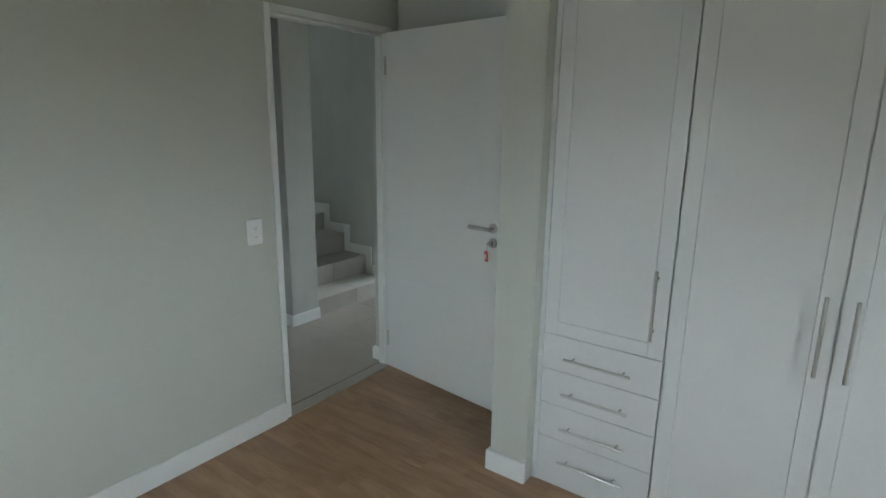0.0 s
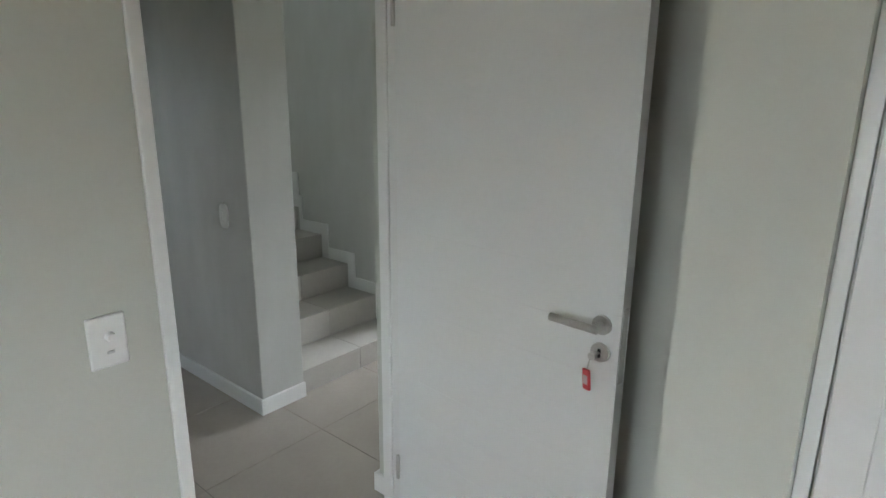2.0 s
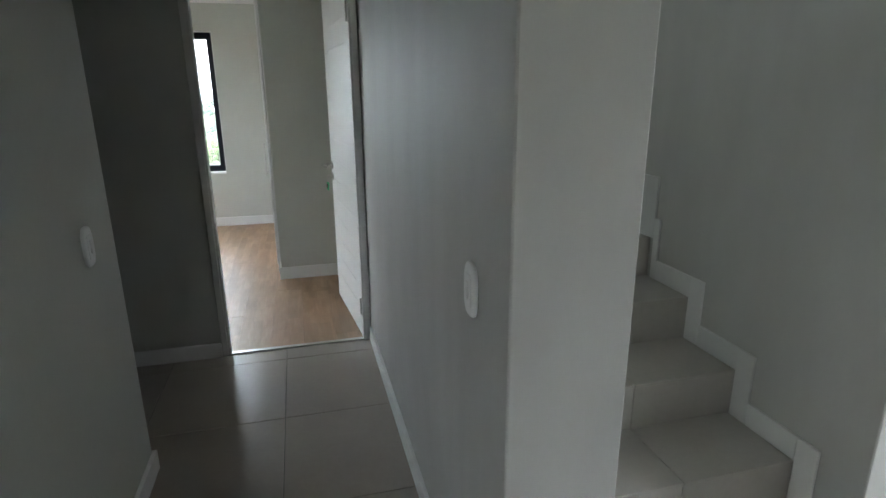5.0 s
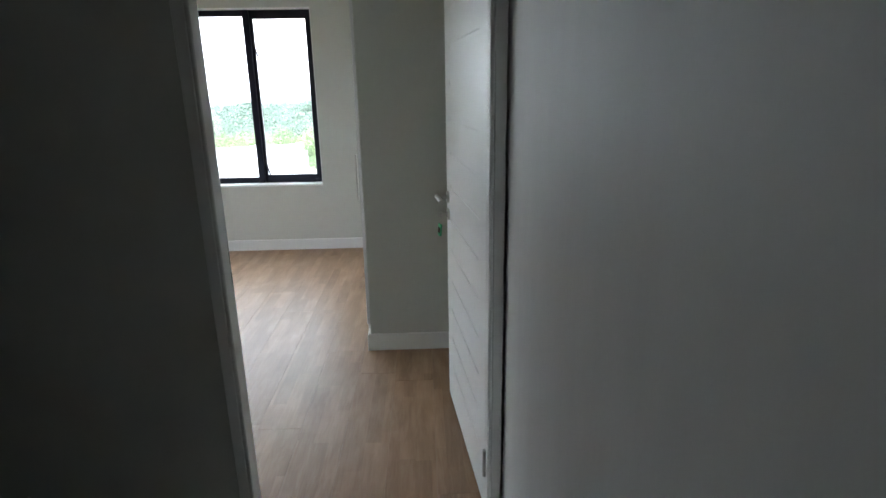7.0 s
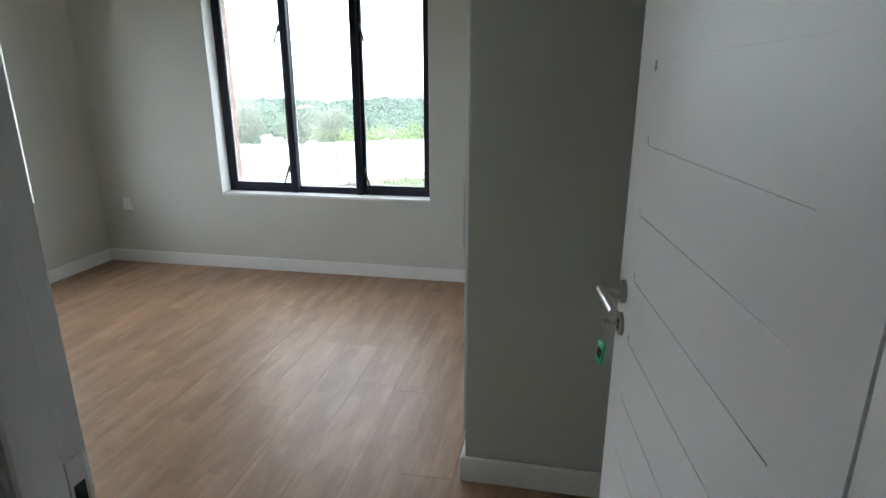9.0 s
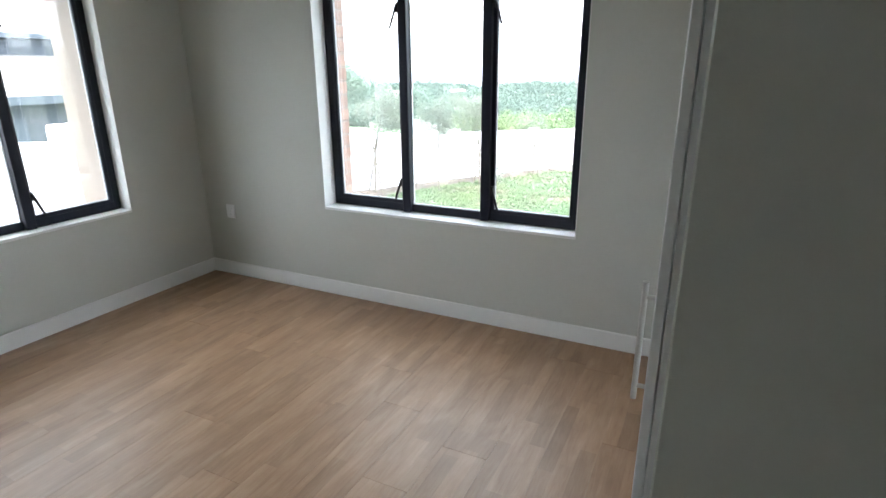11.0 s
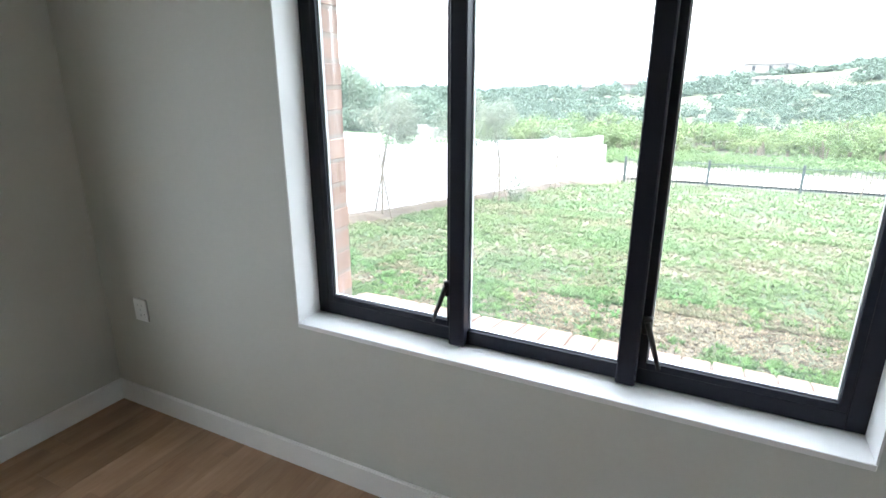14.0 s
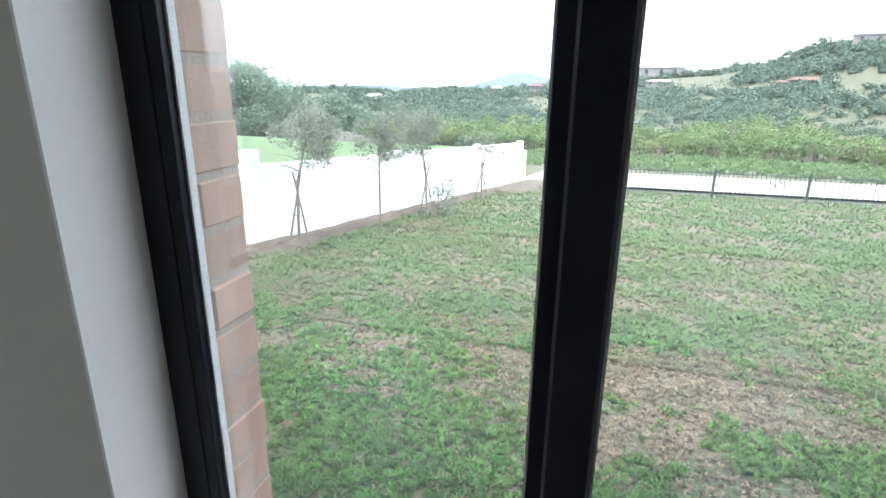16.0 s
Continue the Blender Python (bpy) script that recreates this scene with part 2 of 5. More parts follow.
def leaf_material(name, colour, spread, rough=0.75, patch=0.35, broad=None, thin=0.45, hue=0.012, hue_scale=0.6):
    """Leaves: a tone for each island and broad patches."""
    m = bpy.data.materials.new(name)
    m.use_nodes = True
    n, l = m.node_tree.nodes, m.node_tree.links
    b = n["Principled BSDF"]
    b.inputs["Roughness"].default_value = rough
    geo, t, r1, r2, k, hs = (n.new("ShaderNodeNewGeometry"), n.new("ShaderNodeTexNoise"), n.new("ShaderNodeMapRange"), n.new("ShaderNodeMapRange"),
                             n.new("ShaderNodeMath"), n.new("ShaderNodeHueSaturation"))
    t.inputs["Scale"].default_value = patch
    l.new(geo.outputs["Position"], t.inputs["Vector"])
    broad = spread if broad is None else broad
    for r, src, k_s in ((r1, geo.outputs["Random Per Island"], spread), (r2, t.outputs["Fac"], broad)):
        r.inputs["To Min"].default_value, r.inputs["To Max"].default_value = 1 - k_s, 1 + k_s
        l.new(src, r.inputs["Value"])
    k.operation = "MULTIPLY"
    l.new(r1.outputs[0], k.inputs[0]), l.new(r2.outputs[0], k.inputs[1])
    hs.inputs["Color"].default_value = (*colour, 1)
    l.new(k.outputs[0], hs.inputs["Value"])
    t2, r3 = n.new("ShaderNodeTexNoise"), n.new("ShaderNodeMapRange")
    t2.inputs["Scale"].default_value = hue_scale
    r3.inputs["From Min"].default_value, r3.inputs["From Max"].default_value = 0.3, 0.7
    r3.inputs["To Min"].default_value, r3.inputs["To Max"].default_value = 0.5 - hue, 0.5 + hue
    l.new(geo.outputs["Position"], t2.inputs["Vector"])
    l.new(t2.outputs["Fac"], r3.inputs["Value"])
    l.new(r3.outputs[0], hs.inputs["Hue"])
    l.new(hs.outputs[0], b.inputs["Base Color"])
    tr, mx = n.new("ShaderNodeBsdfTranslucent"), n.new("ShaderNodeMixShader")
    l.new(hs.outputs[0], tr.inputs["Color"])
    mx.inputs[0].default_value = thin
    l.new(b.outputs[0], mx.inputs[1]), l.new(tr.outputs[0], mx.inputs[2])
    l.new(mx.outputs[0], n["Material Output"].inputs[0])
    return m


OLIVE = leaf_material("olive_leaves", (0.185, 0.210, 0.165), 0.32, thin=0.55)
TREE_GREEN = leaf_material("tree_leaves", (0.150, 0.205, 0.158), 0.15, broad=0.35, patch=0.3)
SHRUB = leaf_material("bright_shrub_leaves", (0.115, 0.165, 0.066), 0.16, thin=0.25, broad=0.40, patch=0.22, hue=0.02, hue_scale=0.08)
VELD = leaf_material("veld_grass_blades", (0.125, 0.190, 0.085), 0.20, broad=0.30, patch=0.2, hue_scale=0.1)
FAR_WOOD = leaf_material("far_wood_leaves", (0.078, 0.115, 0.088), 0.18, broad=0.50, patch=0.12, thin=0.25, hue=0.015, hue_scale=0.03)
GRASS_BLADE = leaf_material("grass_blades", (0.082, 0.165, 0.052), 0.58, broad=0.35, patch=3.0, thin=0.22, hue=0.035, hue_scale=0.55)


def ground_material():
    """Mown lawn with straw-coloured patches; rough green veld further off."""
    m = bpy.data.materials.new("lawn_and_veld")
    m.use_nodes = True
    n, l = m.node_tree.nodes, m.node_tree.links
    b = n["Principled BSDF"]
    b.inputs["Roughness"].default_value = 0.9
    geo = n.new("ShaderNodeNewGeometry")

    def noise_fac(scale, detail, lo, hi):
        t, r = n.new("ShaderNodeTexNoise"), n.new("ShaderNodeMapRange")
        t.inputs["Scale"].default_value, t.inputs["Detail"].default_value = scale, detail
        r.inputs["From Min"].default_value, r.inputs["From Max"].default_value = lo, hi
        l.new(geo.outputs["Position"], t.inputs["Vector"])
        l.new(t.outputs["Fac"], r.inputs["Value"])
        return r.outputs[0]

    def blend(f, a, c):
        k = n.new("ShaderNodeMix")
        k.data_type = "RGBA"
        l.new(f, k.inputs["Factor"])
        for sock, v in (("A", a), ("B", c)):
            s = [i for i in k.inputs if i.name == sock and i.type == "RGBA"][0]
            if isinstance(v, tuple):
                s.default_value = (*v, 1)
            else:
                l.new(v, s)
        return [o for o in k.outputs if o.type == "RGBA"][0]

    green = blend(noise_fac(55, 6, 0.35, 0.65), (0.012, 0.020, 0.008), (0.060, 0.095, 0.036))
    straw = blend(noise_fac(70, 6, 0.35, 0.65), (0.045, 0.036, 0.026), (0.170, 0.140, 0.100))
    lawn = blend(noise_fac(0.9, 9, 0.44, 0.62), green, straw)
    l.new(lawn, b.inputs["Base Color"])
    bp, t = n.new("ShaderNodeBump"), n.new("ShaderNodeTexNoise")
    t.inputs["Scale"].default_value, t.inputs["Detail"].default_value = 60, 5
    l.new(geo.outputs["Position"], t.inputs["Vector"])
    bp.inputs["Strength"].default_value, bp.inputs["Distance"].default_value = 0.7, 0.03
    l.new(t.outputs["Fac"], bp.inputs["Height"])
    l.new(bp.outputs[0], b.inputs["Normal"])
    return m


LAWN = ground_material()

# ---------------------------------------------------------------- mesh helpers


def box(bm, x0, x1, y0, y1, z0, z1, bevel=0.0, segments=1):
    r = bmesh.ops.create_cube(bm, size=1.0, matrix=Matrix.Translation(((x0 + x1) / 2, (y0 + y1) / 2, (z0 + z1) / 2)) @ Matrix.Diagonal((abs(x1 - x0), abs(y1 - y0), abs(z1 - z0), 1)))
    if bevel > 0:
        edges = list({e for v in r["verts"] for e in v.link_edges})
        bmesh.ops.bevel(bm, geom=edges, offset=bevel, segments=segments, affect="EDGES", profile=0.5)
    return bm


def boxes(*specs, bevel=0.0):
    bm = bmesh.new()
    for s in specs:
        box(bm, *s, bevel=bevel)
    return bm


def rod(bm, a, b, r0, r1=None, sides=12, caps=True):
    a, b = Vector(a), Vector(b)
    d = b - a
    m = Matrix.Translation((a + b) / 2) @ d.to_track_quat("Z", "Y").to_matrix().to_4x4()
    bmesh.ops.create_cone(bm, cap_ends=caps, segments=sides, radius1=r0, radius2=r0 if r1 is None else r1, depth=d.length, matrix=m)
    return bm


def link_mesh(name, bm, material, smooth=False):
    me = bpy.data.meshes.new(name)
    bmesh.ops.recalc_face_normals(bm, faces=bm.faces)
    bm.to_mesh(me)
    bm.free()
    me.materials.append(material)
    if smooth:
        for p in me.polygons:
            p.use_smooth = True
    return new(name, me)


def part(name, bm, material, parent, label="", smooth=False):
    ob = link_mesh(name, bm, material, smooth)
    ob.parent = parent
    if label:
        ob["label"] = label
    return ob


def piece(name, me, parent, location):
    ob = new(name, me)
    ob.parent = parent
    ob.location = location
    return ob


def mesh_of(name, bm, material):
    me = bpy.data.meshes.new(name)
    bmesh.ops.recalc_face_normals(bm, faces=bm.faces)
    bm.to_mesh(me)
    bm.free()
    me.materials.append(material)
    return me


def structure(name, bm, material, label, category):
    return tagged(link_mesh(name, bm, material), label, category, kind="structure")


def thing(name, label, category, group=""):
    e = new(name)
    e.empty_display_size = 0.1
    return tagged(e, label, category, group)


# ---------------------------------------------------------------- the plan
H = 2.42           # ceilings
HV = 4.8           # top of the stair well
D1A, D1B = -1.044, -0.89      # bedroom one's door wall
D2A, D2B = 2.21, 2.31         # bedroom two's door wall
YW = 5.626         # window wall of bedroom two
XL = -3.86         # left wall of both bedrooms
ZS, ZT = 0.60, 2.06           # windows
WL, WR = -2.768, -1.132       # main window
SX = 1.10          # stair wall
YS1 = -4.9         # back wall of bedroom one
RISE, GOING = 0.173, 0.28
STEP0 = 0.140      # height of the first tread


def step_z(k):
    return STEP0 + RISE * k


structure("wall_bedroom_door", boxes((-4.1, -0.888, D1A, D1B, 0, H), (-0.028, 2.3, D1A, D1B, 0, H), (-0.888, -0.028, D1A, D1B, 2.062, H)), WALL,
          "greige painted wall with a doorway to the hall", "wall")
structure("wall_recess", boxes((0.03, 0.20, -2.306, D1A - 0.002, 0, H)), WALL, "greige painted wall of the recess behind the door", "wall")
structure("wall_pier", boxes((-0.59, 0.028, -2.306, -2.127, 0, H)), WALL, "narrow greige painted pier beside the wardrobe", "wall")
structure("wall_bedroom_back", boxes((-4.1, -2.35, YS1 - 0.2, YS1, 0, H), (-1.45, 0.4, YS1 - 0.2, YS1, 0, H), (-2.35, -1.45, YS1 - 0.2, YS1, 0, 0.9), (-2.35, -1.45, YS1 - 0.2, YS1, 1.75, H)), WALL,
          "greige painted wall with a window opening", "wall")
structure("wall_bedroom_side", boxes((XL - 0.24, XL, YS1, -2.55, 0, H), (XL - 0.24, XL, -1.65, D1A, 0, H), (XL - 0.24, XL, -2.55, -1.65, 0, 0.9), (XL - 0.24, XL, -2.55, -1.65, 1.75, H)), WALL,
          "greige painted wall with a window opening", "wall")
structure("wall_behind_wardrobe", boxes((0.10, 0.20, YS1, -2.31, 0, H)), WALL, "greige painted wall behind the fitted wardrobe", "wall")

structure("wall_stair_spine", boxes((0, 0.258, 0, D2B - 0.002, 0, HV), bevel=0.004), PLASTER, "grey painted wall between the passage and the stairs", "wall")
structure("wall_hall_side", boxes((-1.16, -1.0, D1B, 1.225, 0, H)), WALL, "greige painted wall of the passage with a light switch", "wall")
structure("wall_side_passage", boxes((-2.75, -2.6, D1B, D2A, 0, H)), WALL, "greige painted end wall of the side passage", "wall")
structure("wall_bedroom_entry", boxes((-4.1, -0.856, D2A, D2B, 0, H), (-0.856, -0.004, D2A, D2B, 2.062, H)), WALL,
          "greige painted wall with a white framed doorway", "wall")
structure("wall_bedroom_right", boxes((0.0, 0.258, D2B, YW + 0.36, 0, H)), WALL, "greige painted wall behind the open door", "wall")
structure("wall_wardrobe_pier", boxes((-0.549, -0.002, 3.527, 3.68, 0, H), bevel=0.003), WALL, "greige painted pier beside the fitted wardrobe", "wall")
YO = 5.80          # inner face of the brick skin
structure("wall_window", boxes((-4.1, WL, YW, YO, 0, H), (WR, -0.002, YW, YO, 0, H), (WL, WR, YW, YO, 0, ZS), (WL, WR, YW, YO, ZT, H)), WALL,
          "greige painted wall around the wide window", "wall")
W2A, W2B = 3.404, 5.04
structure("wall_side_window", boxes((XL - 0.18, XL, D2B, W2A, 0, H), (XL - 0.18, XL, W2B, YW, 0, H), (XL - 0.18, XL, W2A, W2B, 0, ZS), (XL - 0.18, XL, W2A, W2B, ZT, H)), WALL,
          "greige painted side wall with a window", "wall")
structure("brick_skin", boxes((-4.34, WL - 0.01, YO, 5.955, -1.2, 2.9), (WR + 0.01, 0.5, YO, 5.955, -1.2, 2.9), (WL - 0.01, WR + 0.01, YO, 5.955, -1.2, 0.50), (WL - 0.01, WR + 0.01, YO, 5.955, ZT, 2.9)), MORTAR,
          "outer brick skin of the house", "wall")
structure("brick_skin_side", boxes((-4.34, XL - 0.18, D2A, W2A, -1.2, 2.9), (-4.34, XL - 0.18, W2B, YO, -1.2, 2.9), (-4.34, XL - 0.18, W2A, W2B, -1.2, 0.52), (-4.34, XL - 0.18, W2A, W2B, ZT, 2.9)), MORTAR,
          "outer brick skin of the house side", "wall")

structure("wall_stair_outer", boxes((SX, SX + 0.23, 0.075, 1.37, 0, HV), bevel=0.004), PLASTER, "grey painted wall along the staircase", "wall")
structure("wall_stair_window", boxes((0.258, 1.28, 2.2, 2.42, 0, HV), (2.3, 3.2, 2.2, 2.42, 0, HV), (1.28, 2.3, 2.2, 2.42, 0, 1.85), (1.28, 2.3, 2.2, 2.42, 3.25, HV)), PLASTER,
          "grey painted stair wall with a tall window", "wall")
structure("wall_upper_flight", boxes((SX + 0.23, 3.2, 1.14, 1.37, 0.9, HV)), PLASTER, "grey painted wall beside the upper flight", "wall")
structure("wall_upper_end", boxes((3.2, 3.35, 0.0, 2.42, 0, HV)), PLASTER, "grey painted wall at the upper flight's end", "wall")
structure("wall_over_hall", boxes((0.258, SX + 0.23, -0.15, -0.002, H, HV)), PLASTER, "grey painted wall above the hall opening", "wall")
structure("wall_hall_end", boxes((2.3, 2.45, D1A, -0.62, 0, H), (2.3, 2.45, 0.0, 0.9, 0, H), (2.3, 2.45, -0.62, 0.0, 0, 0.12), (2.3, 2.45, -0.62, 0.0, 2.04, H)), WALL, "greige painted wall at the far end of the hall", "wall")
structure("wall_hall_back", boxes((SX + 0.23, 2.298, 0.75, 0.9, 0, H)), WALL, "greige painted wall behind the hall door", "wall")

structure("ceiling_bedroom_one", boxes((-4.1, 0.2, YS1 - 0.2, D1A, H, H + 0.12)), CEILING, "white painted ceiling", "ceiling")
structure("ceiling_hall", boxes((-2.75, 2.45, D1A, 0, H, H + 0.12), (-2.75, 0.0, 0, D2A, H, H + 0.12), (SX + 0.23, 2.45, 0, 0.9, H, H + 0.12)), CEILING, "white painted hall ceiling", "ceiling")
structure("ceiling_bedroom_two", boxes((-4.34, 0.258, D2A + 0.002, 5.955, H, H + 0.12)), CEILING, "white painted ceiling", "ceiling")
structure("ceiling_stair_well", boxes((0, 3.35, -0.15, 2.42, HV, HV + 0.12)), CEILING, "white ceiling high above the stairs", "ceiling")
structure("roof_slab", boxes((-4.6, 3.6, -5.4, 6.4, HV + 0.2, HV + 0.4)), CEILING, "flat roof of the house", "roof")


def cornice(name, a, b, inward):
    """Coved cornice from a to b along the top of a wall."""
    bm = bmesh.new()
    a, b, n = Vector(a), Vector(b), Vector(inward)
    prof = [(0, 0), (0, -0.09), (0.012, -0.09), (0.022, -0.062), (0.045, -0.035), (0.072, -0.018), (0.085, -0.012), (0.085, 0)]
    ends = []
    for p in (a, b):
        ends.append([bm.verts.new(p + n * u + Vector((0, 0, w - 0.002))) for u, w in prof])
    for i in range(len(prof)):
        j = (i + 1) % len(prof)
        bm.faces.new((ends[0][i], ends[0][j], ends[1][j], ends[1][i]))
    bm.faces.new(ends[0][::-1]), bm.faces.new(ends[1])
    return structure(name, bm, CEILING, "white coved plaster cornice", "cornice")


cornice("cornice_window_wall", (XL, YW, H), (-0.002, YW, H), (0, -1, 0))
cornice("cornice_side_wall", (XL, D2B, H), (XL, YW, H), (1, 0, 0))
cornice("cornice_door_wall", (-4.0, D1A, H), (0.03, D1A, H), (0, -1, 0))


def skirting(name, x0, x1, y0, y1, face, label="white painted skirting board", high=0.098):
    """A skirting board with an eased top edge; face is the side that looks into the room."""
    bm = bmesh.new()
    box(bm, x0, x1, y0, y1, 0.001, high)
    top = [e for e in bm.edges if all(v.co.z > high - 0.01 for v in e.verts)]
    bmesh.ops.bevel(bm, geom=top, offset=0.004, segments=2, affect="EDGES")
    return structure(name, bm, WHITE, label, "skirting")


SK = 0.016
skirting("baseboard_door_wall", XL, -0.888, D1A - SK, D1A, "y")
skirting("baseboard_pier_end", -0.59 - SK, -0.59, -2.306, -2.127 + SK, "x")
skirting("baseboard_pier_return", -0.59, 0.03, -2.127, -2.127 + SK, "y")
skirting("baseboard_recess", 0.03 - SK, 0.03, -2.11, D1A, "x")
skirting("baseboard_hall_reveal", -0.046, -0.028, -0.962, D1B, "x", high=0.086)
skirting("baseboard_hall_reveal_end", -0.046, 1.10, D1B, D1B + SK, "y", high=0.086)
skirting("baseboard_passage_right", -SK, 0, -SK, D2A - 0.002, "x", high=0.086)
skirting("baseboard_spine_end", 0, 0.258, -SK, 0, "y", high=0.086)
skirting("baseboard_passage_left", -1.0, -1.0 + SK, D1B, 1.225 + SK, "x", high=0.086)
skirting("baseboard_passage_left_end", -1.16, -1.0, 1.225, 1.225 + SK, "y", high=0.086)
skirting("baseboard_entry", -2.6, -0.856, D2A - SK, D2A, "y", high=0.086)
skirting("baseboard_stair_end", SX - SK, SX + 0.23, 0.075 - SK, 0.075, "y")
skirting("baseboard_window_wall", XL, -0.585, YW - SK, YW, "y")
skirting("baseboard_side_window", XL, XL + SK, D2B, YW - SK, "x")
skirting("baseboard_wardrobe_pier", -0.549 - SK, -0.002, 3.527 - SK, 3.527, "y")
skirting("baseboard_wardrobe_pier_end", -0.549 - SK, -0.549, 3.527, 3.68, "x")
skirting("baseboard_behind_door", -SK, 0, D2B, 3.51, "x")

# ---------------------------------------------------------------- door frames and doors


def door_frame(name, x0, x1, y0, y1, top, rebate_at_high_y):
    """Steel-look frame with a stop, between x0 and x1 (outer), the rebate on the side the leaf closes against."""
    f = tagged(new(name), "white painted door frame with a rebate", "door frame", kind="structure")
    w, stop = 0.034, 0.012
    ya, yb = (y0 - 0.006, y1 + 0.006)
    ys0, ys1 = (ya, yb - 0.042) if rebate_at_high_y else (ya + 0.042, yb)
    part("jamb", boxes((x0, x0 + w, ya, yb, 0, top), (x0 + w, x0 + w + stop, ys0, ys1, 0, top - w), bevel=0.003), WHITE, f)
    part("jamb", boxes((x1 - w, x1, ya, yb, 0, top), (x1 - w - stop, x1 - w, ys0, ys1, 0, top - w), bevel=0.003), WHITE, f)
    part("head", boxes((x0 + w, x1 - w, ya, yb, top - w, top), (x0 + w, x1 - w, ys0, ys1, top - w - stop, top - w), bevel=0.003), WHITE, f)
    return f


frame_one = door_frame("door_frame_1", -0.886, -0.030, D1A, -0.965, 2.06, False)
frame_two = door_frame("door_frame_2", -0.854, -0.006, D2A, 2.295, 2.06, True)

strike = part("strike_plate", boxes((-0.8205, -0.8175, 2.266, 2.292, 0.82, 0.98), bevel=0.001), STEEL, frame_two, "steel strike plate")
part("latch_hole", boxes((-0.818, -0.8165, 2.271, 2.286, 0.91, 0.945)), BLACK, strike)
part("bolt_hole", boxes((-0.818, -0.8165, 2.271, 2.286, 0.85, 0.885)), BLACK, strike)


def lever_set(parent, x, y, z, side, toward):
    """Rosette, lever and key rosette on one face of a leaf; side: +1 or -1 along x, toward: the lever's way along y."""
    bm = bmesh.new()
    rod(bm, (x, y, z), (x + side * 0.009, y, z), 0.026, 0.025, 28)
    rod(bm, (x + side * 0.009, y, z), (x + side * 0.046, y, z), 0.010, None, 16)
    rod(bm, (x + side * 0.048, y - toward * 0.012, z), (x + side * 0.048, y + toward * 0.125, z), 0.0105, None, 18)
    h = part("door_handle", bm, STEEL, parent, "brushed steel lever handle", smooth=False)
    bm = bmesh.new()
    rod(bm, (x, y, z - 0.075), (x + side * 0.007, y, z - 0.075), 0.026, 0.025, 28)
    k = part("key_rosette", bm, STEEL, parent, "round steel key plate")
    part("keyhole", boxes((x + side * 0.0065, x + side * 0.0085, y - 0.004, y + 0.004, z - 0.088, z - 0.064)), BLACK, k)
    return h


def key_and_tag(parent, x, y, z, side, material, label):
    bm = bmesh.new()
    rod(bm, (x, y, z), (x + side * 0.030, y, z), 0.003, None, 10)
    rod(bm, (x + side * 0.028, y - 0.002, z), (x + side * 0.042, y - 0.002, z), 0.010, None, 16)
    k = part("key", bm, STEEL, parent, "small steel key in the lock")
    bm = bmesh.new()
    rod(bm, (x + side * 0.040, y - 0.006, z - 0.006), (x + side * 0.040, y - 0.012, z - 0.040), 0.0016, None, 8)
    part("key_ring", bm, STEEL, k)
    bm = bmesh.new()
    box(bm, -0.004, 0.004, -0.013, 0.013, -0.055, 0.0, bevel=0.0035, segments=2)
    bmesh.ops.transform(bm, matrix=pose(x + side * 0.040, y - 0.014, z - 0.038, 8, 0, 20), verts=bm.verts)
    part("key_tag", bm, material, k, label)
    bm = bmesh.new()
    box(bm, -0.0046, 0.0046, -0.008, 0.008, -0.040, -0.016)
    bmesh.ops.transform(bm, matrix=pose(x + side * 0.040, y - 0.014, z - 0.038, 8, 0, 20), verts=bm.verts)
    part("tag_label", bm, PAPER if material is RED_TAG else DARK_GLASS, k)


def door_leaf(name, label, grooves, depth, tag, length=0.79, height=2.03, lever=1.018):
    """A leaf along +y from its hinge at the origin; its grooved face looks to -x."""
    d = thing(name, label, "door")
    T = 0.040
    zs = [0.2025 + 0.1355 * i for i in range(13)]
    bm = bmesh.new()
    g = 0.017
    if grooves:
        z = 0.006
        for zc in zs:
            box(bm, -depth, 0.0, 0.11, length - 0.11, z, zc - g / 2)
            z = zc + g / 2
        box(bm, -depth, 0.0, 0.11, length - 0.11, z, height)
        box(bm, -depth, 0.0, 0.0, 0.11, 0.006, height)
        box(bm, -depth, 0.0, length - 0.11, length, 0.006, height)
        box(bm, 0.0, T - depth, 0.0, length, 0.006, height)
    else:
        box(bm, -depth, T - depth, 0.0, length, 0.006, height, bevel=0.002)
    part("leaf", bm, DOOR, d)
    yh = length - 0.050
    lever_set(d, -depth, yh, lever, -1, -1)
    lever_set(d, T - depth, yh, lever, 1, -1)
    part("latch_plate", boxes((0.006, 0.028, length, length + 0.002, lever - 0.15, lever + 0.05)), STEEL, d, "steel lock plate on the leaf's edge")
    for zc in (0.20, 1.85):
        bm = bmesh.new()
        rod(bm, (-depth - 0.004, -0.006, zc - 0.05), (-depth - 0.004, -0.006, zc + 0.05), 0.007, None, 14)
        box(bm, 0.002, 0.030, -0.003, 0.001, zc - 0.05, zc + 0.05)
        part("hinge", bm, STEEL, d, "steel butt hinge")
    if tag:
        key_and_tag(d, -depth, yh, lever - 0.075, -1, tag, "red key tag on a ring" if tag is RED_TAG else "green key tag on a ring")
    return d


leaf_one = door_leaf("bedroom_door", "open white panel door with a red key tag", True, 0.0008, RED_TAG, length=0.850)
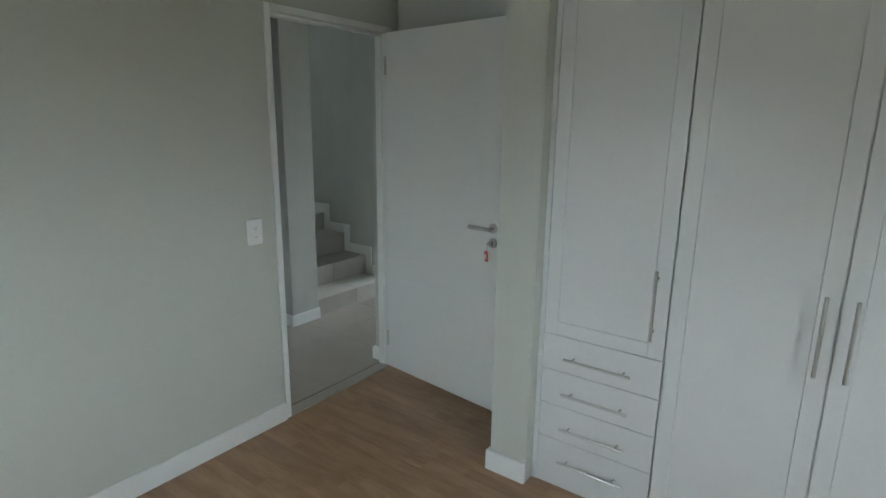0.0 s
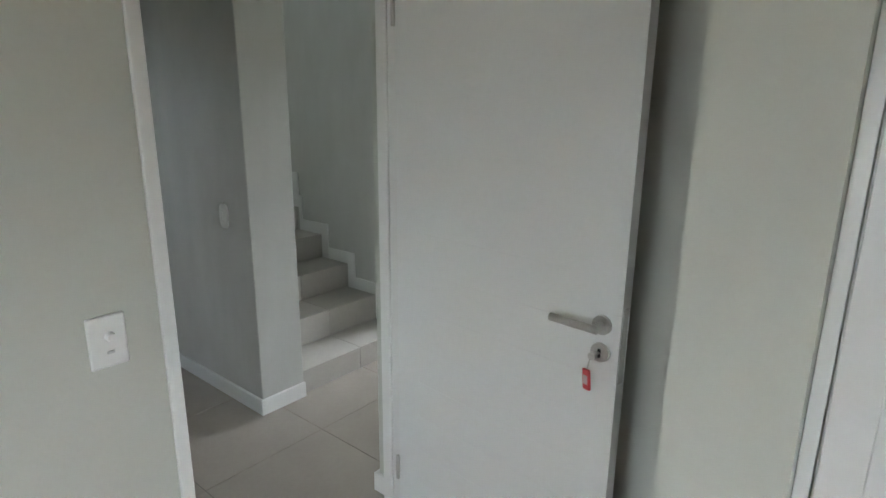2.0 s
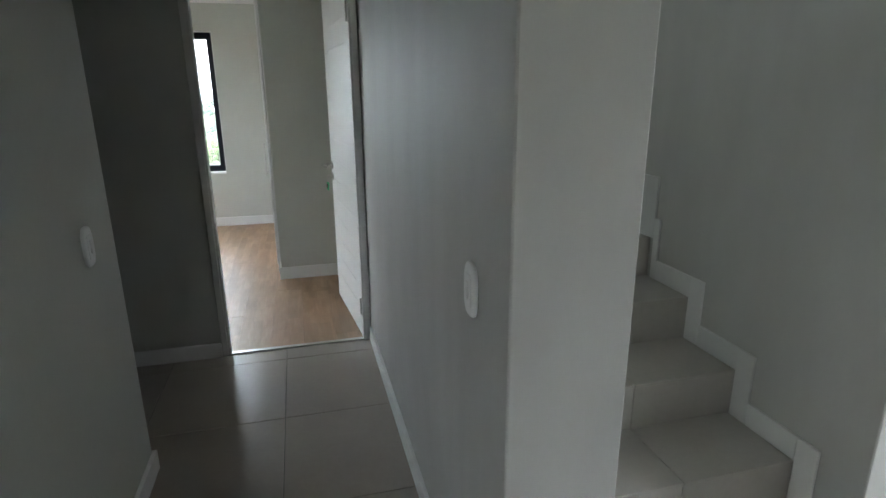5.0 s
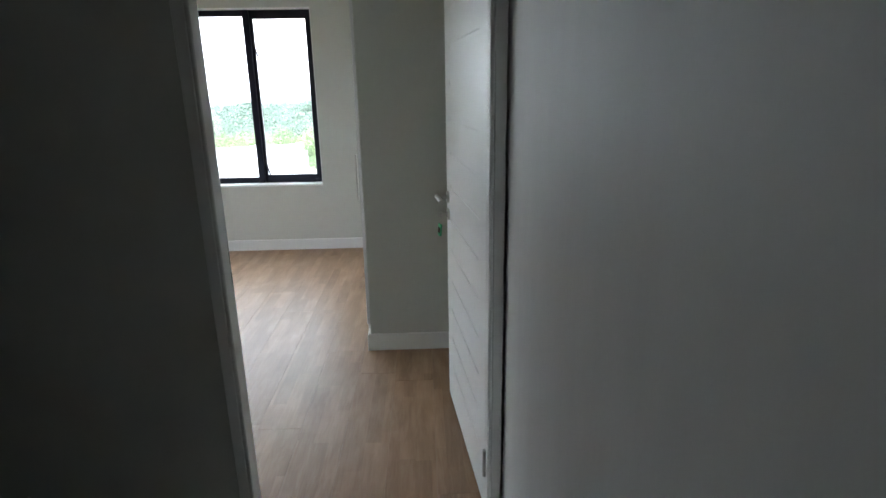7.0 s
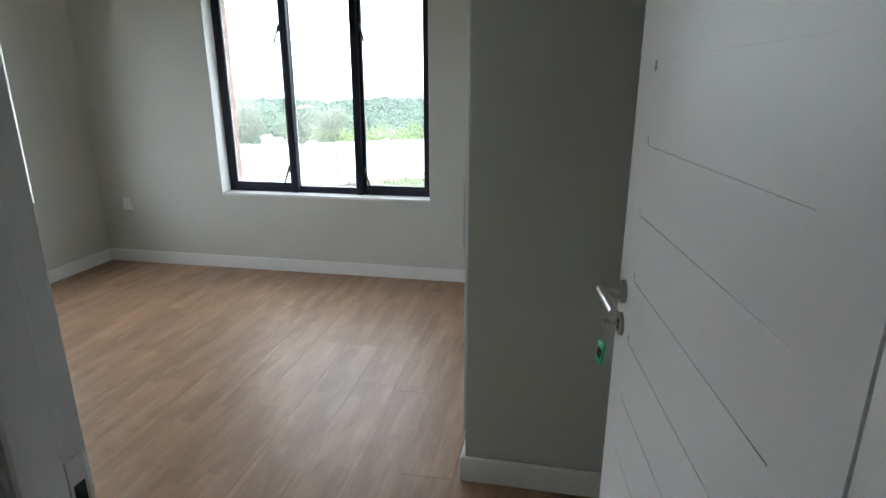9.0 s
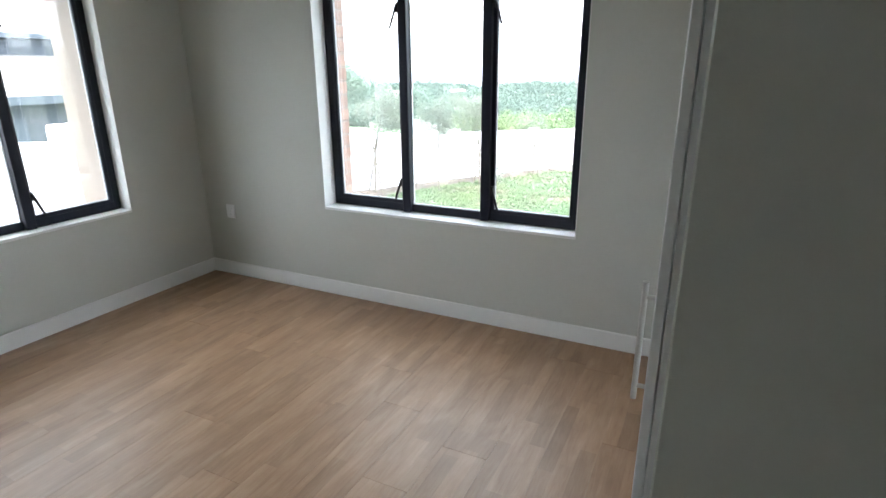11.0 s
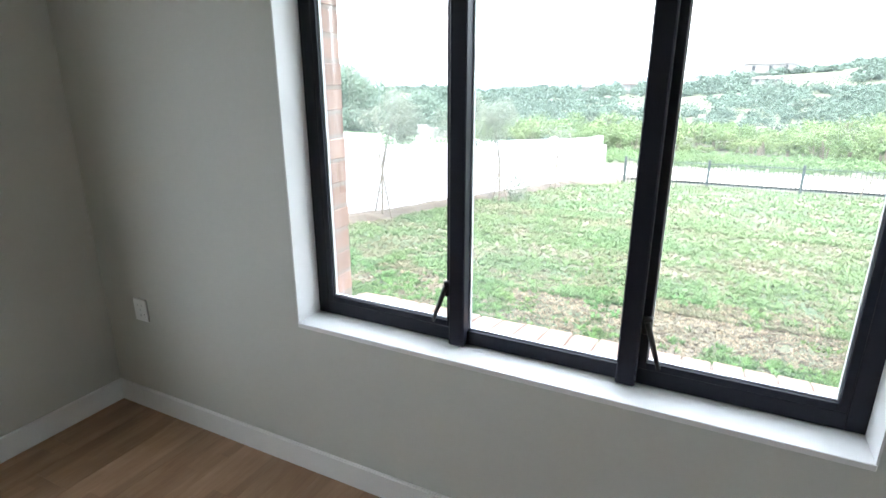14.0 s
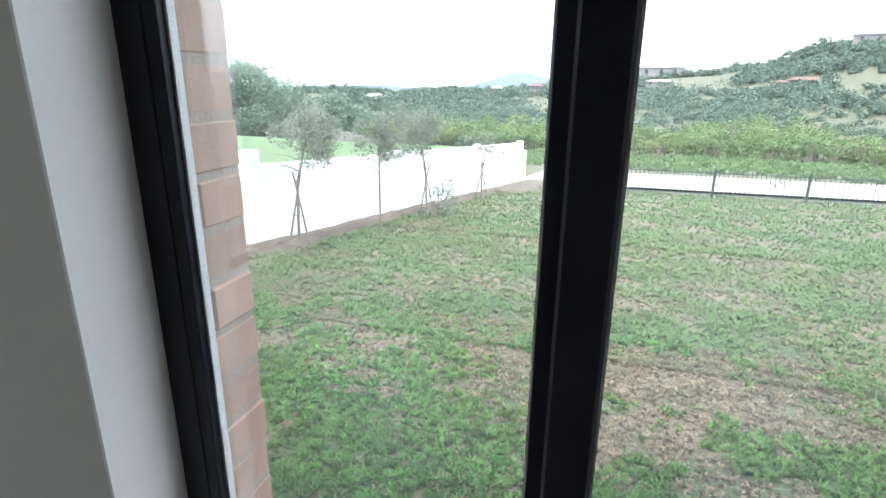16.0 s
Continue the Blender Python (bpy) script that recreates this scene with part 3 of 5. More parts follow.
# the first leaf runs to -y: mirrored by a half turn about its upright middle line, so its face still looks to -x
leaf_one.matrix_world = pose(-0.070, -1.046, 0) @ Matrix.Rotation(radians(-6.0), 4, "Z") @ Matrix.Diagonal((1, -1, 1, 1))
leaf_two = door_leaf("grooved_door", "open white grooved door with a green key tag", True, 0.0020, GREEN_TAG, lever=0.962)
leaf_two.matrix_world = pose(-0.050, 2.262, 0, 0, 0, 6.0)

leaf_three = door_leaf("hall_door", "white door standing open off the hall, green key tag", True, 0.002, GREEN_TAG, length=0.75)
leaf_three.matrix_world = pose(2.08, 0.46, 0, 0, 0, 122.4) @ Matrix.Diagonal((-1, 1, 1, 1))

structure("threshold_bedroom_one", boxes((-0.852, -0.064, D1A - 0.004, -0.965, -0.01, 0.006), bevel=0.002), TILE, "grey threshold strip under the door", "threshold")
structure("threshold_bedroom_two", boxes((-0.820, -0.040, D2A + 0.005, D2A + 0.035, -0.01, 0.007), bevel=0.002), STEEL, "metal threshold strip at the doorway", "threshold")

# ---------------------------------------------------------------- windows


def window(name, label, x0, x1, yf, z0, z1, place):
    """Three-light aluminium window, built with its inner side to -y, frame face at yf, then put at place."""
    w = tagged(new(name), label, "window", kind="structure")
    d = 0.034
    fw = 0.046
    m1, m2 = x0 + (x1 - x0) * 0.345, x0 + (x1 - x0) * 0.660
    part("window_frame", boxes((x0, x0 + fw, yf, yf + d, z0, z1), (x1 - fw, x1, yf, yf + d, z0, z1), (x0 + fw, x1 - fw, yf, yf + d, z0, z0 + fw), (x0 + fw, x1 - fw, yf, yf + d, z1 - fw, z1), bevel=0.0012), ALU, w)
    for xm in (m1, m2):
        part("mullion", boxes((xm - 0.026, xm + 0.026, yf - 0.030, yf + d, z0 + 0.001, z1 - 0.001), bevel=0.004), ALU, w)
    edges = [(x0 + fw, m1 - 0.026), (m1 + 0.026, m2 - 0.026), (m2 + 0.026, x1 - fw)]
    for i, (a, b) in enumerate(edges):
        za, zb = z0 + fw, z1 - fw
        if i != 1:
            s = 0.021
            part("sash", boxes((a, a + s, yf + 0.0012, yf + 0.0325, za, zb), (b - s, b, yf + 0.0012, yf + 0.0325, za, zb), (a + s, b - s, yf + 0.0012, yf + 0.0325, za, za + s), (a + s, b - s, yf + 0.0012, yf + 0.0325, zb - s, zb), bevel=0.0012), ALU, w)
            a, b, za, zb = a + s, b - s, za + s, zb - s
        e = 0.004
        part("glazing_bead", boxes((a, a + e, yf + 0.014, yf + 0.027, za, zb), (b - e, b, yf + 0.014, yf + 0.027, za, zb), (a + e, b - e, yf + 0.014, yf + 0.027, za, za + e), (a + e, b - e, yf + 0.014, yf + 0.027, zb - e, zb)), GASKET, w)
        p = part("pane", boxes((a + 0.001, b - 0.001, yf + 0.018, yf + 0.022, za + 0.001, zb - 0.001)), GLASS, w)
        p.visible_shadow = False
    for xs, way in ((m1 - 0.040, -1), (m2 + 0.040, 1)):
        for zc in (z0 + 0.155, z1 - 0.30):
            bm = bmesh.new()
            box(bm, xs - 0.012, xs + 0.012, yf - 0.014, yf + 0.008, zc, zc + 0.050, bevel=0.003)
            rod(bm, (xs, yf - 0.018, zc + 0.040), (xs + way * 0.042, yf - 0.028, zc - 0.085), 0.0085, 0.006, 12)
            part("window_handle", bm, BLACK, w, "black window fastener")
    for o in w.children:
        o.matrix_parent_inverse = Matrix.Identity(4)
    w.matrix_world = place
    return w


YF = 5.740
window("window_1", "dark aluminium window with three tall panes", WL, WR, YF, ZS + 0.004, ZT - 0.004, Matrix.Identity(4))
window("window_2", "dark aluminium side window with three panes", W2A, W2B, 0.0, ZS + 0.004, ZT - 0.004, pose(XL - 0.096, 0, 0, 0, 0, 90))
window("stair_window", "dark framed window above the stairs", 1.28, 2.3, 2.28, 1.85, 3.25, Matrix.Identity(4))
structure("windowsill_main", boxes((WL, WR, YW - 0.004, YF, ZS - 0.014, ZS + 0.003), bevel=0.002), WHITE, "white painted inner window sill", "sill")
structure("windowsill_side", boxes((XL - 0.096, XL + 0.004, W2A, W2B, ZS - 0.014, ZS + 0.003), bevel=0.002), WHITE, "white painted inner window sill", "sill")
reveal_one = tagged(new("reveal_main"), "white plastered window reveal", "reveal", kind="structure")
for spec in ((WL - 0.001, WL + 0.004, YW - 0.001, YF, ZS, ZT), (WR - 0.004, WR + 0.001, YW - 0.001, YF, ZS, ZT), (WL, WR, YW - 0.001, YF, ZT - 0.004, ZT + 0.001)):
    part("reveal_side", boxes(spec), WHITE, reveal_one)
reveal_two = tagged(new("reveal_side_window"), "white plastered window reveal", "reveal", kind="structure")
for spec in ((XL - 0.096, XL + 0.001, W2B - 0.004, W2B + 0.001, ZS, ZT), (XL - 0.096, XL + 0.001, W2A - 0.001, W2A + 0.004, ZS, ZT)):
    part("reveal_side", boxes(spec), WHITE, reveal_two)

# ---------------------------------------------------------------- switches and sockets


def plate(name, label, category, centre, normal, w, h, kind):
    """A wall plate: body, and a rocker, sockets or a dimmer knob."""
    t = thing(name, label, category)
    n = Vector(normal)
    base = Matrix.Translation(centre) @ n.to_track_quat("Z", "Y").to_matrix().to_4x4()

    def local(bm):
        bmesh.ops.transform(bm, matrix=base, verts=bm.verts)
        return bm

    bm = bmesh.new()
    if kind == "rocker":
        ring = []
        for i in range(48):
            a = 2 * math.pi * i / 48
            c, q = math.cos(a), math.sin(a)
            ring.append((math.copysign(abs(c) ** 0.45, c) * w / 2 * (1 - 0.16 * q * q), math.copysign(abs(q) ** 0.62, q) * h / 2))
        rings = [[bm.verts.new((x * k, y * k, zz)) for x, y in ring] for k, zz in ((1.0, 0.0), (1.0, 0.006), (0.955, 0.0095), (0.86, 0.0110))]
        for r0, r1 in zip(rings, rings[1:]):
            for i in range(48):
                j = (i + 1) % 48
                bm.faces.new((r0[i], r0[j], r1[j], r1[i]))
        bm.faces.new(rings[-1])
    else:
        box(bm, -w / 2, w / 2, -h / 2, h / 2, 0, 0.010, bevel=0.004, segments=2)
    part("plate", local(bm), PLASTIC, t)
    if kind == "rocker":
        bm = bmesh.new()
        box(bm, -w * 0.27, w * 0.27, -h * 0.30, h * 0.30, 0.0100, 0.0125, bevel=0.002)
        part("bezel", local(bm), PLASTIC, t)
        bm = bmesh.new()
        box(bm, -w * 0.10, w * 0.10, -h * 0.17, h * 0.17, 0.0125, 0.017, bevel=0.002)
        part("rocker", local(bm), PLASTIC, t)
    elif kind == "dimmer":
        bm = bmesh.new()
        rod(bm, (0.004, 0.012, 0.010), (0.004, 0.012, 0.026), 0.011, 0.009, 20)
        part("knob", local(bm), PLASTIC, t)
        bm = bmesh.new()
        box(bm, -0.006, 0.010, -0.028, -0.022, 0.010, 0.0125)
        part("mark", local(bm), GASKET, t)
    else:
        for cx, cy in ((-0.012, 0.022), (0.012, 0.022), (0.0, 0.002), (0.0, -0.022)):
            bm = bmesh.new()
            rod(bm, (cx, cy, 0.0098), (cx, cy, 0.0104), 0.0035 if cy > -0.02 else 0.005, None, 12)
            part("socket_hole", local(bm), GASKET, t)
        bm = bmesh.new()
        box(bm, 0.016, 0.026, -0.030, -0.012, 0.010, 0.013, bevel=0.001)
        part("socket_switch", local(bm), PLASTIC, t)
    return t


plate("dimmer_switch", "square white dimmer plate beside the bedroom door", "light switch", (-1.006, D1A, 1.030), (0, -1, 0), 0.080, 0.122, "dimmer")
plate("light_switch", "rounded white light switch near the passage corner", "light switch", (0, 0.222, 1.022), (-1, 0, 0), 0.075, 0.125, "rocker")
plate("light_switch", "rounded white light switch on the passage side wall", "light switch", (-1.0, 0.97, 0.995), (1, 0, 0), 0.075, 0.125, "rocker")
plate("wall_socket", "white power socket low on the wall", "socket", (-3.617, YW, 0.484), (0, -1, 0), 0.078, 0.100, "socket")

# ---------------------------------------------------------------- fitted wardrobes


def bar_handle(parent, a, b, out):
    """A steel bar on two posts from a to b, standing off along out."""
    a, b, o = Vector(a), Vector(b), Vector(out)
    d = (b - a)
    bm = bmesh.new()
    rod(bm, a + o, b + o, 0.0062, None, 14)
    for f in (0.12, 0.88):
        rod(bm, a + d * f, a + d * f + o, 0.0048, None, 10)
    return part("handle", bm, STEEL, parent, "brushed steel bar handle")


def shaker(parent, name, x, y0, y1, z0, z1, side=-1, border=0.058, panel=True):
    """A door or drawer front lying in the plane x, looking to -x."""
    g = 0.0016
    y0, y1, z0, z1 = y0 + g, y1 - g, z0 + g, z1 - g
    t = 0.018
    if not panel:
        return part(name, boxes((x, x + t, y0, y1, z0, z1), bevel=0.002), CUPBOARD, parent)
    bm = bmesh.new()
    b = border
    box(bm, x + 0.005, x + t, y0 + 0.01, y1 - 0.01, z0 + 0.01, z1 - 0.01)
    for s in ((x, x + t, y0, y0 + b, z0, z1), (x, x + t, y1 - b, y1, z0, z1), (x, x + t, y0 + b, y1 - b, z0, z0 + b), (x, x + t, y0 + b, y1 - b, z1 - b, z1)):
        box(bm, *s, bevel=0.0022)
    return part(name, bm, CUPBOARD, parent)


def drawer_unit(name, label, xf, y0, y1, handle_y, depth=0.57, half=0.135, bar=(0.775, 1.040)):
    u = thing(name, label, "wardrobe")
    part("carcass", boxes((xf + 0.020, xf + depth, y0, y1, 0.0, 2.36)), CUPBOARD, u)
    part("plinth", boxes((xf + 0.006, xf + 0.02, y0, y1, 0.001, 0.068)), CUPBOARD, u)
    zs = [0.070, 0.226, 0.384, 0.541, 0.697]
    for a, b in zip(zs, zs[1:]):
        f = shaker(u, "drawer", xf, y0, y1, a, b, panel=False)
        yc, zc = (y0 + y1) / 2, (a + b) / 2 - 0.008
        bar_handle(f, (xf, yc - half, zc), (xf, yc + half, zc), (-0.032, 0, 0))
    d = shaker(u, "door", xf, y0, y1, 0.697, 2.34)
    bar_handle(d, (xf, handle_y, bar[0]), (xf, handle_y, bar[1]), (-0.032, 0, 0))
    return u


def double_unit(name, label, xf, y0, y1, depth=0.57, bar=(0.785, 1.047)):
    u = thing(name, label, "wardrobe")
    part("carcass", boxes((xf + 0.020, xf + depth, y0, y1, 0.0, 2.36)), CUPBOARD, u)
    part("plinth", boxes((xf + 0.006, xf + 0.02, y0, y1, 0.001, 0.068)), CUPBOARD, u)
    ym = (y0 + y1) / 2
    for a, b, hy in ((y0, ym, ym - 0.040), (ym, y1, ym + 0.040)):
        d = shaker(u, "door", xf, a, b, 0.070, 2.34)
        bar_handle(d, (xf, hy, bar[0]), (xf, hy, bar[1]), (-0.032, 0, 0))
    return u


XF1 = -0.53
drawer_unit("wardrobe_drawer_unit", "off-white wardrobe unit with four drawers beside the pier", XF1, -2.812, -2.330, -2.764)
double_unit("wardrobe_double_unit", "off-white double-door wardrobe unit with long bar handles", XF1, -3.794, -2.814)
double_unit("wardrobe_double_unit", "off-white double-door wardrobe unit against the back wall", XF1, -4.776, -3.796)
structure("wardrobe_filler", boxes((XF1 + 0.002, XF1 + 0.02, -2.3285, -2.308, 0, 2.36)), CUPBOARD, "off-white filler strip beside the pier", "trim")
structure("wardrobe_bulkhead", boxes((XF1 + 0.004, 0.1, YS1, -2.308, 2.362, H)), WALL, "greige bulkhead over the wardrobe", "wall")
structure("wardrobe_end_filler", boxes((XF1 + 0.002, 0.04, YS1, -4.778, 0, 2.36)), CUPBOARD, "off-white end panel of the wardrobe", "trim")
XF2 = -0.585
drawer_unit("wardrobe_drawer_unit", "off-white wardrobe unit with four drawers beside the window wall", XF2, 4.920, YW - 0.03, 4.968, 0.58, half=0.165, bar=(0.850, 1.035))
double_unit("wardrobe_double_unit", "off-white double-door wardrobe unit facing the side window", XF2, 3.940, 4.918, 0.58, (0.860, 1.058))
narrow = thing("wardrobe_single_unit", "narrow off-white wardrobe unit beside the pier", "wardrobe")
part("carcass", boxes((XF2 + 0.020, -0.005, 3.705, 3.938, 0.0, 2.36)), CUPBOARD, narrow)
part("plinth", boxes((XF2 + 0.006, XF2 + 0.02, 3.705, 3.938, 0.001, 0.068)), CUPBOARD, narrow)
bar_handle(shaker(narrow, "door", XF2, 3.705, 3.938, 0.070, 2.34), (XF2, 3.895, 0.785), (XF2, 3.895, 1.047), (-0.032, 0, 0))
structure("wardrobe_filler_near_window", boxes((XF2 + 0.002, XF2 + 0.02, YW - 0.029, YW - 0.001, 0, 2.36)), CUPBOARD, "off-white filler strip beside the wall", "trim")
structure("wardrobe_bulkhead_two", boxes((XF2 + 0.004, -0.002, 3.684, YW - 0.001, 2.362, H)), WALL, "greige bulkhead over the wardrobe", "wall")

# ---------------------------------------------------------------- outside


def ground_z(x, y):
    """Lawn falling away from the house towards the valley floor."""
    yy = min(max(y, 5.0), 76.0)
    far = max(0.0, math.hypot(x, y) - 330.0) * 0.14
    return -far - 0.40 - 0.103 * (yy - 6) + 0.010 * (max(-30.0, min(30.0, x)) + 2)


def ground():
    bm = bmesh.new()
    xs = [-900, -400, -200, -100, -60, -40, -30, -24] + [-20 + 2 * i for i in range(24)] + [30, 40, 60, 100, 200, 400, 900]
    ys = [-300, -60, -20, 0, 4] + [6 + 1.5 * i for i in range(20)] + [38, 44, 52, 62, 76, 110, 160, 260, 420, 900]
    grid = [[bm.verts.new((x, y, ground_z(x, y))) for x in xs] for y in ys]
    for i in range(len(ys) - 1):
        for j in range(len(xs) - 1):
            bm.faces.new((grid[i][j], grid[i][j + 1], grid[i + 1][j + 1], grid[i + 1][j]))
    ob = structure("ground", bm, LAWN, "sloping lawn with dry patches, running on into veld", "ground")
    for p in ob.data.polygons:
        p.use_smooth = True
    return ob


ground_ob = ground()


def soup(name, verts, faces, material):
    me = bpy.data.meshes.new(name)
    me.from_pydata(verts.tolist() if hasattr(verts, "tolist") else verts, [], faces.tolist() if hasattr(faces, "tolist") else faces)
    me.materials.append(material)
    return me


def leaves_at(centres, size, rng, stretch=1.8, droop=0.0, outward=None, loose=0.65):
    """Small four-cornered leaves, each turned at random, at the given centres."""
    n = len(centres)
    a = rng.normal(size=(n, 3))
    a /= np.linalg.norm(a, axis=1)[:, None]
    a[:, 2] -= droop
    ref = rng.normal(size=(n, 3))
    if outward is not None:
        ref = outward + loose * ref
        ref /= np.linalg.norm(ref, axis=1)[:, None]
        a = np.cross(ref, a)
        a /= np.linalg.norm(a, axis=1)[:, None] + 1e-9
    b = np.cross(a, ref)
    b /= np.linalg.norm(b, axis=1)[:, None] + 1e-9
    s = size * rng.uniform(0.6, 1.4, (n, 1))
    u, v = a * s * 0.5 * stretch, b * s * 0.5
    w = np.cross(a, b) * s * (0.18 if outward is None else 0.05)
    verts = np.stack([centres - u, centres + v + w, centres + u, centres - v + w], 1).reshape(-1, 3)
    faces = np.arange(4 * n).reshape(n, 4)
    return verts, faces


def crown_points(rng, centre, radii, n, lobes=14):
    """Points for an uneven crown: several lobes with gaps between them."""
    c = np.array(centre)
    lob = np.clip(rng.normal(size=(lobes, 3)), -1.3, 1.3) * np.array(radii) * 0.46
    size = rng.uniform(0.28, 0.58, lobes)
    pick = rng.integers(0, lobes, n)
    d = rng.normal(size=(n, 3))
    d /= np.linalg.norm(d, axis=1)[:, None]
    r = rng.uniform(0.3, 1.0, (n, 1)) ** 0.5
    return c + lob[pick] + d * r * size[pick][:, None] * np.array(radii), d


def tree(name, label, x, y, height, crown_from, radii, leaf, n, material, seed, lean=0.0, trunk=0.022, stakes=False, limbs=6):
    t = thing(name, label, "tree")
    rng = np.random.default_rng(seed)
    z = ground_z(x, y) - 0.05
    top = Vector((x + lean, y, z + height * 0.80))
    mid = Vector((x + lean * 0.15, y, z + height * 0.45))
    bm = bmesh.new()
    rod(bm, (x, y, z), mid, trunk, trunk * 0.8, 8)
    rod(bm, mid, top, trunk * 0.8, trunk * 0.35, 8)
    cz = z + (crown_from + height) / 2
    for i in range(limbs):
        f = rng.uniform(0.1, 0.9)
        s = mid.lerp(top, f)
        a = rng.uniform(0, 6.28)
        e = s + Vector((math.cos(a) * radii[0] * rng.uniform(0.4, 0.9), math.sin(a) * radii[1] * rng.uniform(0.4, 0.9), rng.uniform(0.1, 0.4) * radii[2]))
        k = s.lerp(e, 0.5) + Vector((0, 0, 0.05 * radii[2]))
        rod(bm, s, k, trunk * 0.42, trunk * 0.3, 6)
        rod(bm, k, e, trunk * 0.3, trunk * 0.1, 6)
    part("trunk", bm, BARK, t)
    spots, ways = crown_points(rng, (x + lean, y, cz), radii, n)
    v, f = leaves_at(spots, leaf, rng, outward=ways if height > 4 else None)
    ob = new("crown", soup("crown", v, f, material))
    ob.parent = t
    if stakes:
        for sx in (-0.20, 0.20):
            bm = bmesh.new()
            rod(bm, (x + sx, y + 0.02, z), (x - sx * 0.35 + lean * 0.1, y + 0.02, z + 1.25), 0.016, 0.013, 8)
            part("stake", bm, BARK, t, "thin wooden support stake")
        bm = bmesh.new()
        rod(bm, (x - 0.12, y + 0.02, z + 0.55), (x + 0.12, y + 0.02, z + 0.55), 0.009, None, 6)
        part("tie", bm, BARK, t)
    return t


tree("olive_sapling", "young grey-green olive tree held by crossed stakes", -6.95, 12.6, 2.42, 1.22, (0.62, 0.60, 0.62), 0.025, 3900, OLIVE, 11, 0.30, 0.024, True)
tree("olive_sapling", "slim young olive tree with leaves down its trunk", -6.28, 14.3, 2.42, 1.35, (0.48, 0.46, 0.55), 0.025, 2900, OLIVE, 12, 0.02, 0.022)
tree("olive_sapling", "young grey-green olive tree with a spreading crown", -6.10, 16.4, 2.55, 1.25, (0.62, 0.60, 0.60), 0.026, 4300, OLIVE, 13, -0.22, 0.026, True)
tree("bare_sapling", "thin sparse sapling tied to stakes by the wall", -5.85, 20.4, 2.2, 1.2, (0.65, 0.5, 0.35), 0.05, 160, OLIVE, 14, 0.05, 0.022, True, 9)
tree("garden_bush", "low twiggy bush at the wall's foot", -6.00, 16.9, 0.9, 0.1, (0.42, 0.40, 0.42), 0.035, 420, OLIVE, 15, 0.0, 0.012, False, 14)
tree("bare_sapling", "small bare sapling beside the fence", 2.45, 24.9, 1.0, 0.6, (0.45, 0.30, 0.28), 0.05, 60, OLIVE, 16, 0.30, 0.02, False, 8)
tree("shade_tree", "large rounded blue-green tree beyond the neighbour's lawn", -31.0, 45.0, 8.5, 1.4, (4.6, 4.6, 3.9), 0.13, 34000, TREE_GREEN, 17, 0.0, 0.25)
tree("shade_tree", "broad blue-green tree behind the neighbour's lawn", -37.0, 50.0, 8.4, 1.2, (5.0, 4.6, 4.4), 0.13, 24000, TREE_GREEN, 18, 0.0, 0.25)
tree("shade_tree", "smaller green tree past the boundary wall", -27.0, 50.0, 4.6, 1.0, (3.2, 3.0, 2.2), 0.15, 10000, TREE_GREEN, 19, 0.0, 0.16)


def wall_x(y):
    return -7.47 + 0.105 * (y - 11.5)


NEXT_LAWN = mat("mown_green_lawn", (0.060, 0.102, 0.040), 0.9, grain=(22, 0.25), mottle=(0.35, 0.18), bump=0.5, bump_scale=40)
bm = bmesh.new()
lawn_rows = []
for i in range(12):
    y = 9.0 + 2.3 * i if i < 11 else 34.0
    zl = -0.75 - 0.05 * (y - 9) if i < 11 else -4.6
    lawn_rows.append([bm.verts.new((x, y, zl)) for x in (wall_x(min(y, 26.6)) - 0.1 - 0.36 * max(0.0, y - 25.0), -11.0, -15.0, -20.0, -26.0, -36.0)])
for r0, r1 in zip(lawn_rows, lawn_rows[1:]):
    for j in range(5):
        bm.faces.new((r0[j], r0[j + 1], r1[j + 1], r1[j]))
structure("lawn_next_door", bm, NEXT_LAWN, "mown green lawn beyond the white garden wall", "lawn")


def boundary_wall():
    w = thing("boundary_wall", "white plastered garden wall with low piers", "garden wall")
    ys = [-12.0, -6.6, -1.9, 2.7, 7.1, 12.05, 16.6, 21.9, 26.6]
    for i, (a, b) in enumerate(zip(ys, ys[1:])):
        bm = bmesh.new()
        lo = [(a, ground_z(0, a) - 0.5), (b, ground_z(0, b) - 0.5)]
        zt = [0.62 - 0.080 * (a - 7), 0.62 - 0.080 * (b - 7)]
        vs = []
        for y, zb, zz in ((a, lo[0][1], zt[0]), (b, lo[1][1], zt[1])):
            for dx in (-0.06, 0.06):
                vs.append((bm.verts.new((wall_x(y) + dx, y, zb)), bm.verts.new((wall_x(y) + dx, y, zz))))
        (p0, q0), (p1, q1), (p2, q2), (p3, q3) = vs
        for f in ((p0, p1, q1, q0), (p2, q2, q3, p3), (p0, q0, q2, p2), (p1, p3, q3, q1), (q0, q1, q3, q2)):
            bm.faces.new(f)
        part("wall_panel", bm, RENDERED, w)
    for y in ys:
        top = 0.62 - 0.080 * (y - 7) + (0.22 if y < 13 else 0.05)
        part("wall_pier", boxes((wall_x(y) - 0.12, wall_x(y) + 0.13, y - 0.20, y + 0.20, ground_z(0, y) - 0.5, top), bevel=0.03), RENDERED, w)
    part("low_wall", boxes((-5.95, -5.75, 26.6, 27.6, -3.2, -1.35), bevel=0.02), RENDERED, w)
    return w


boundary_wall()


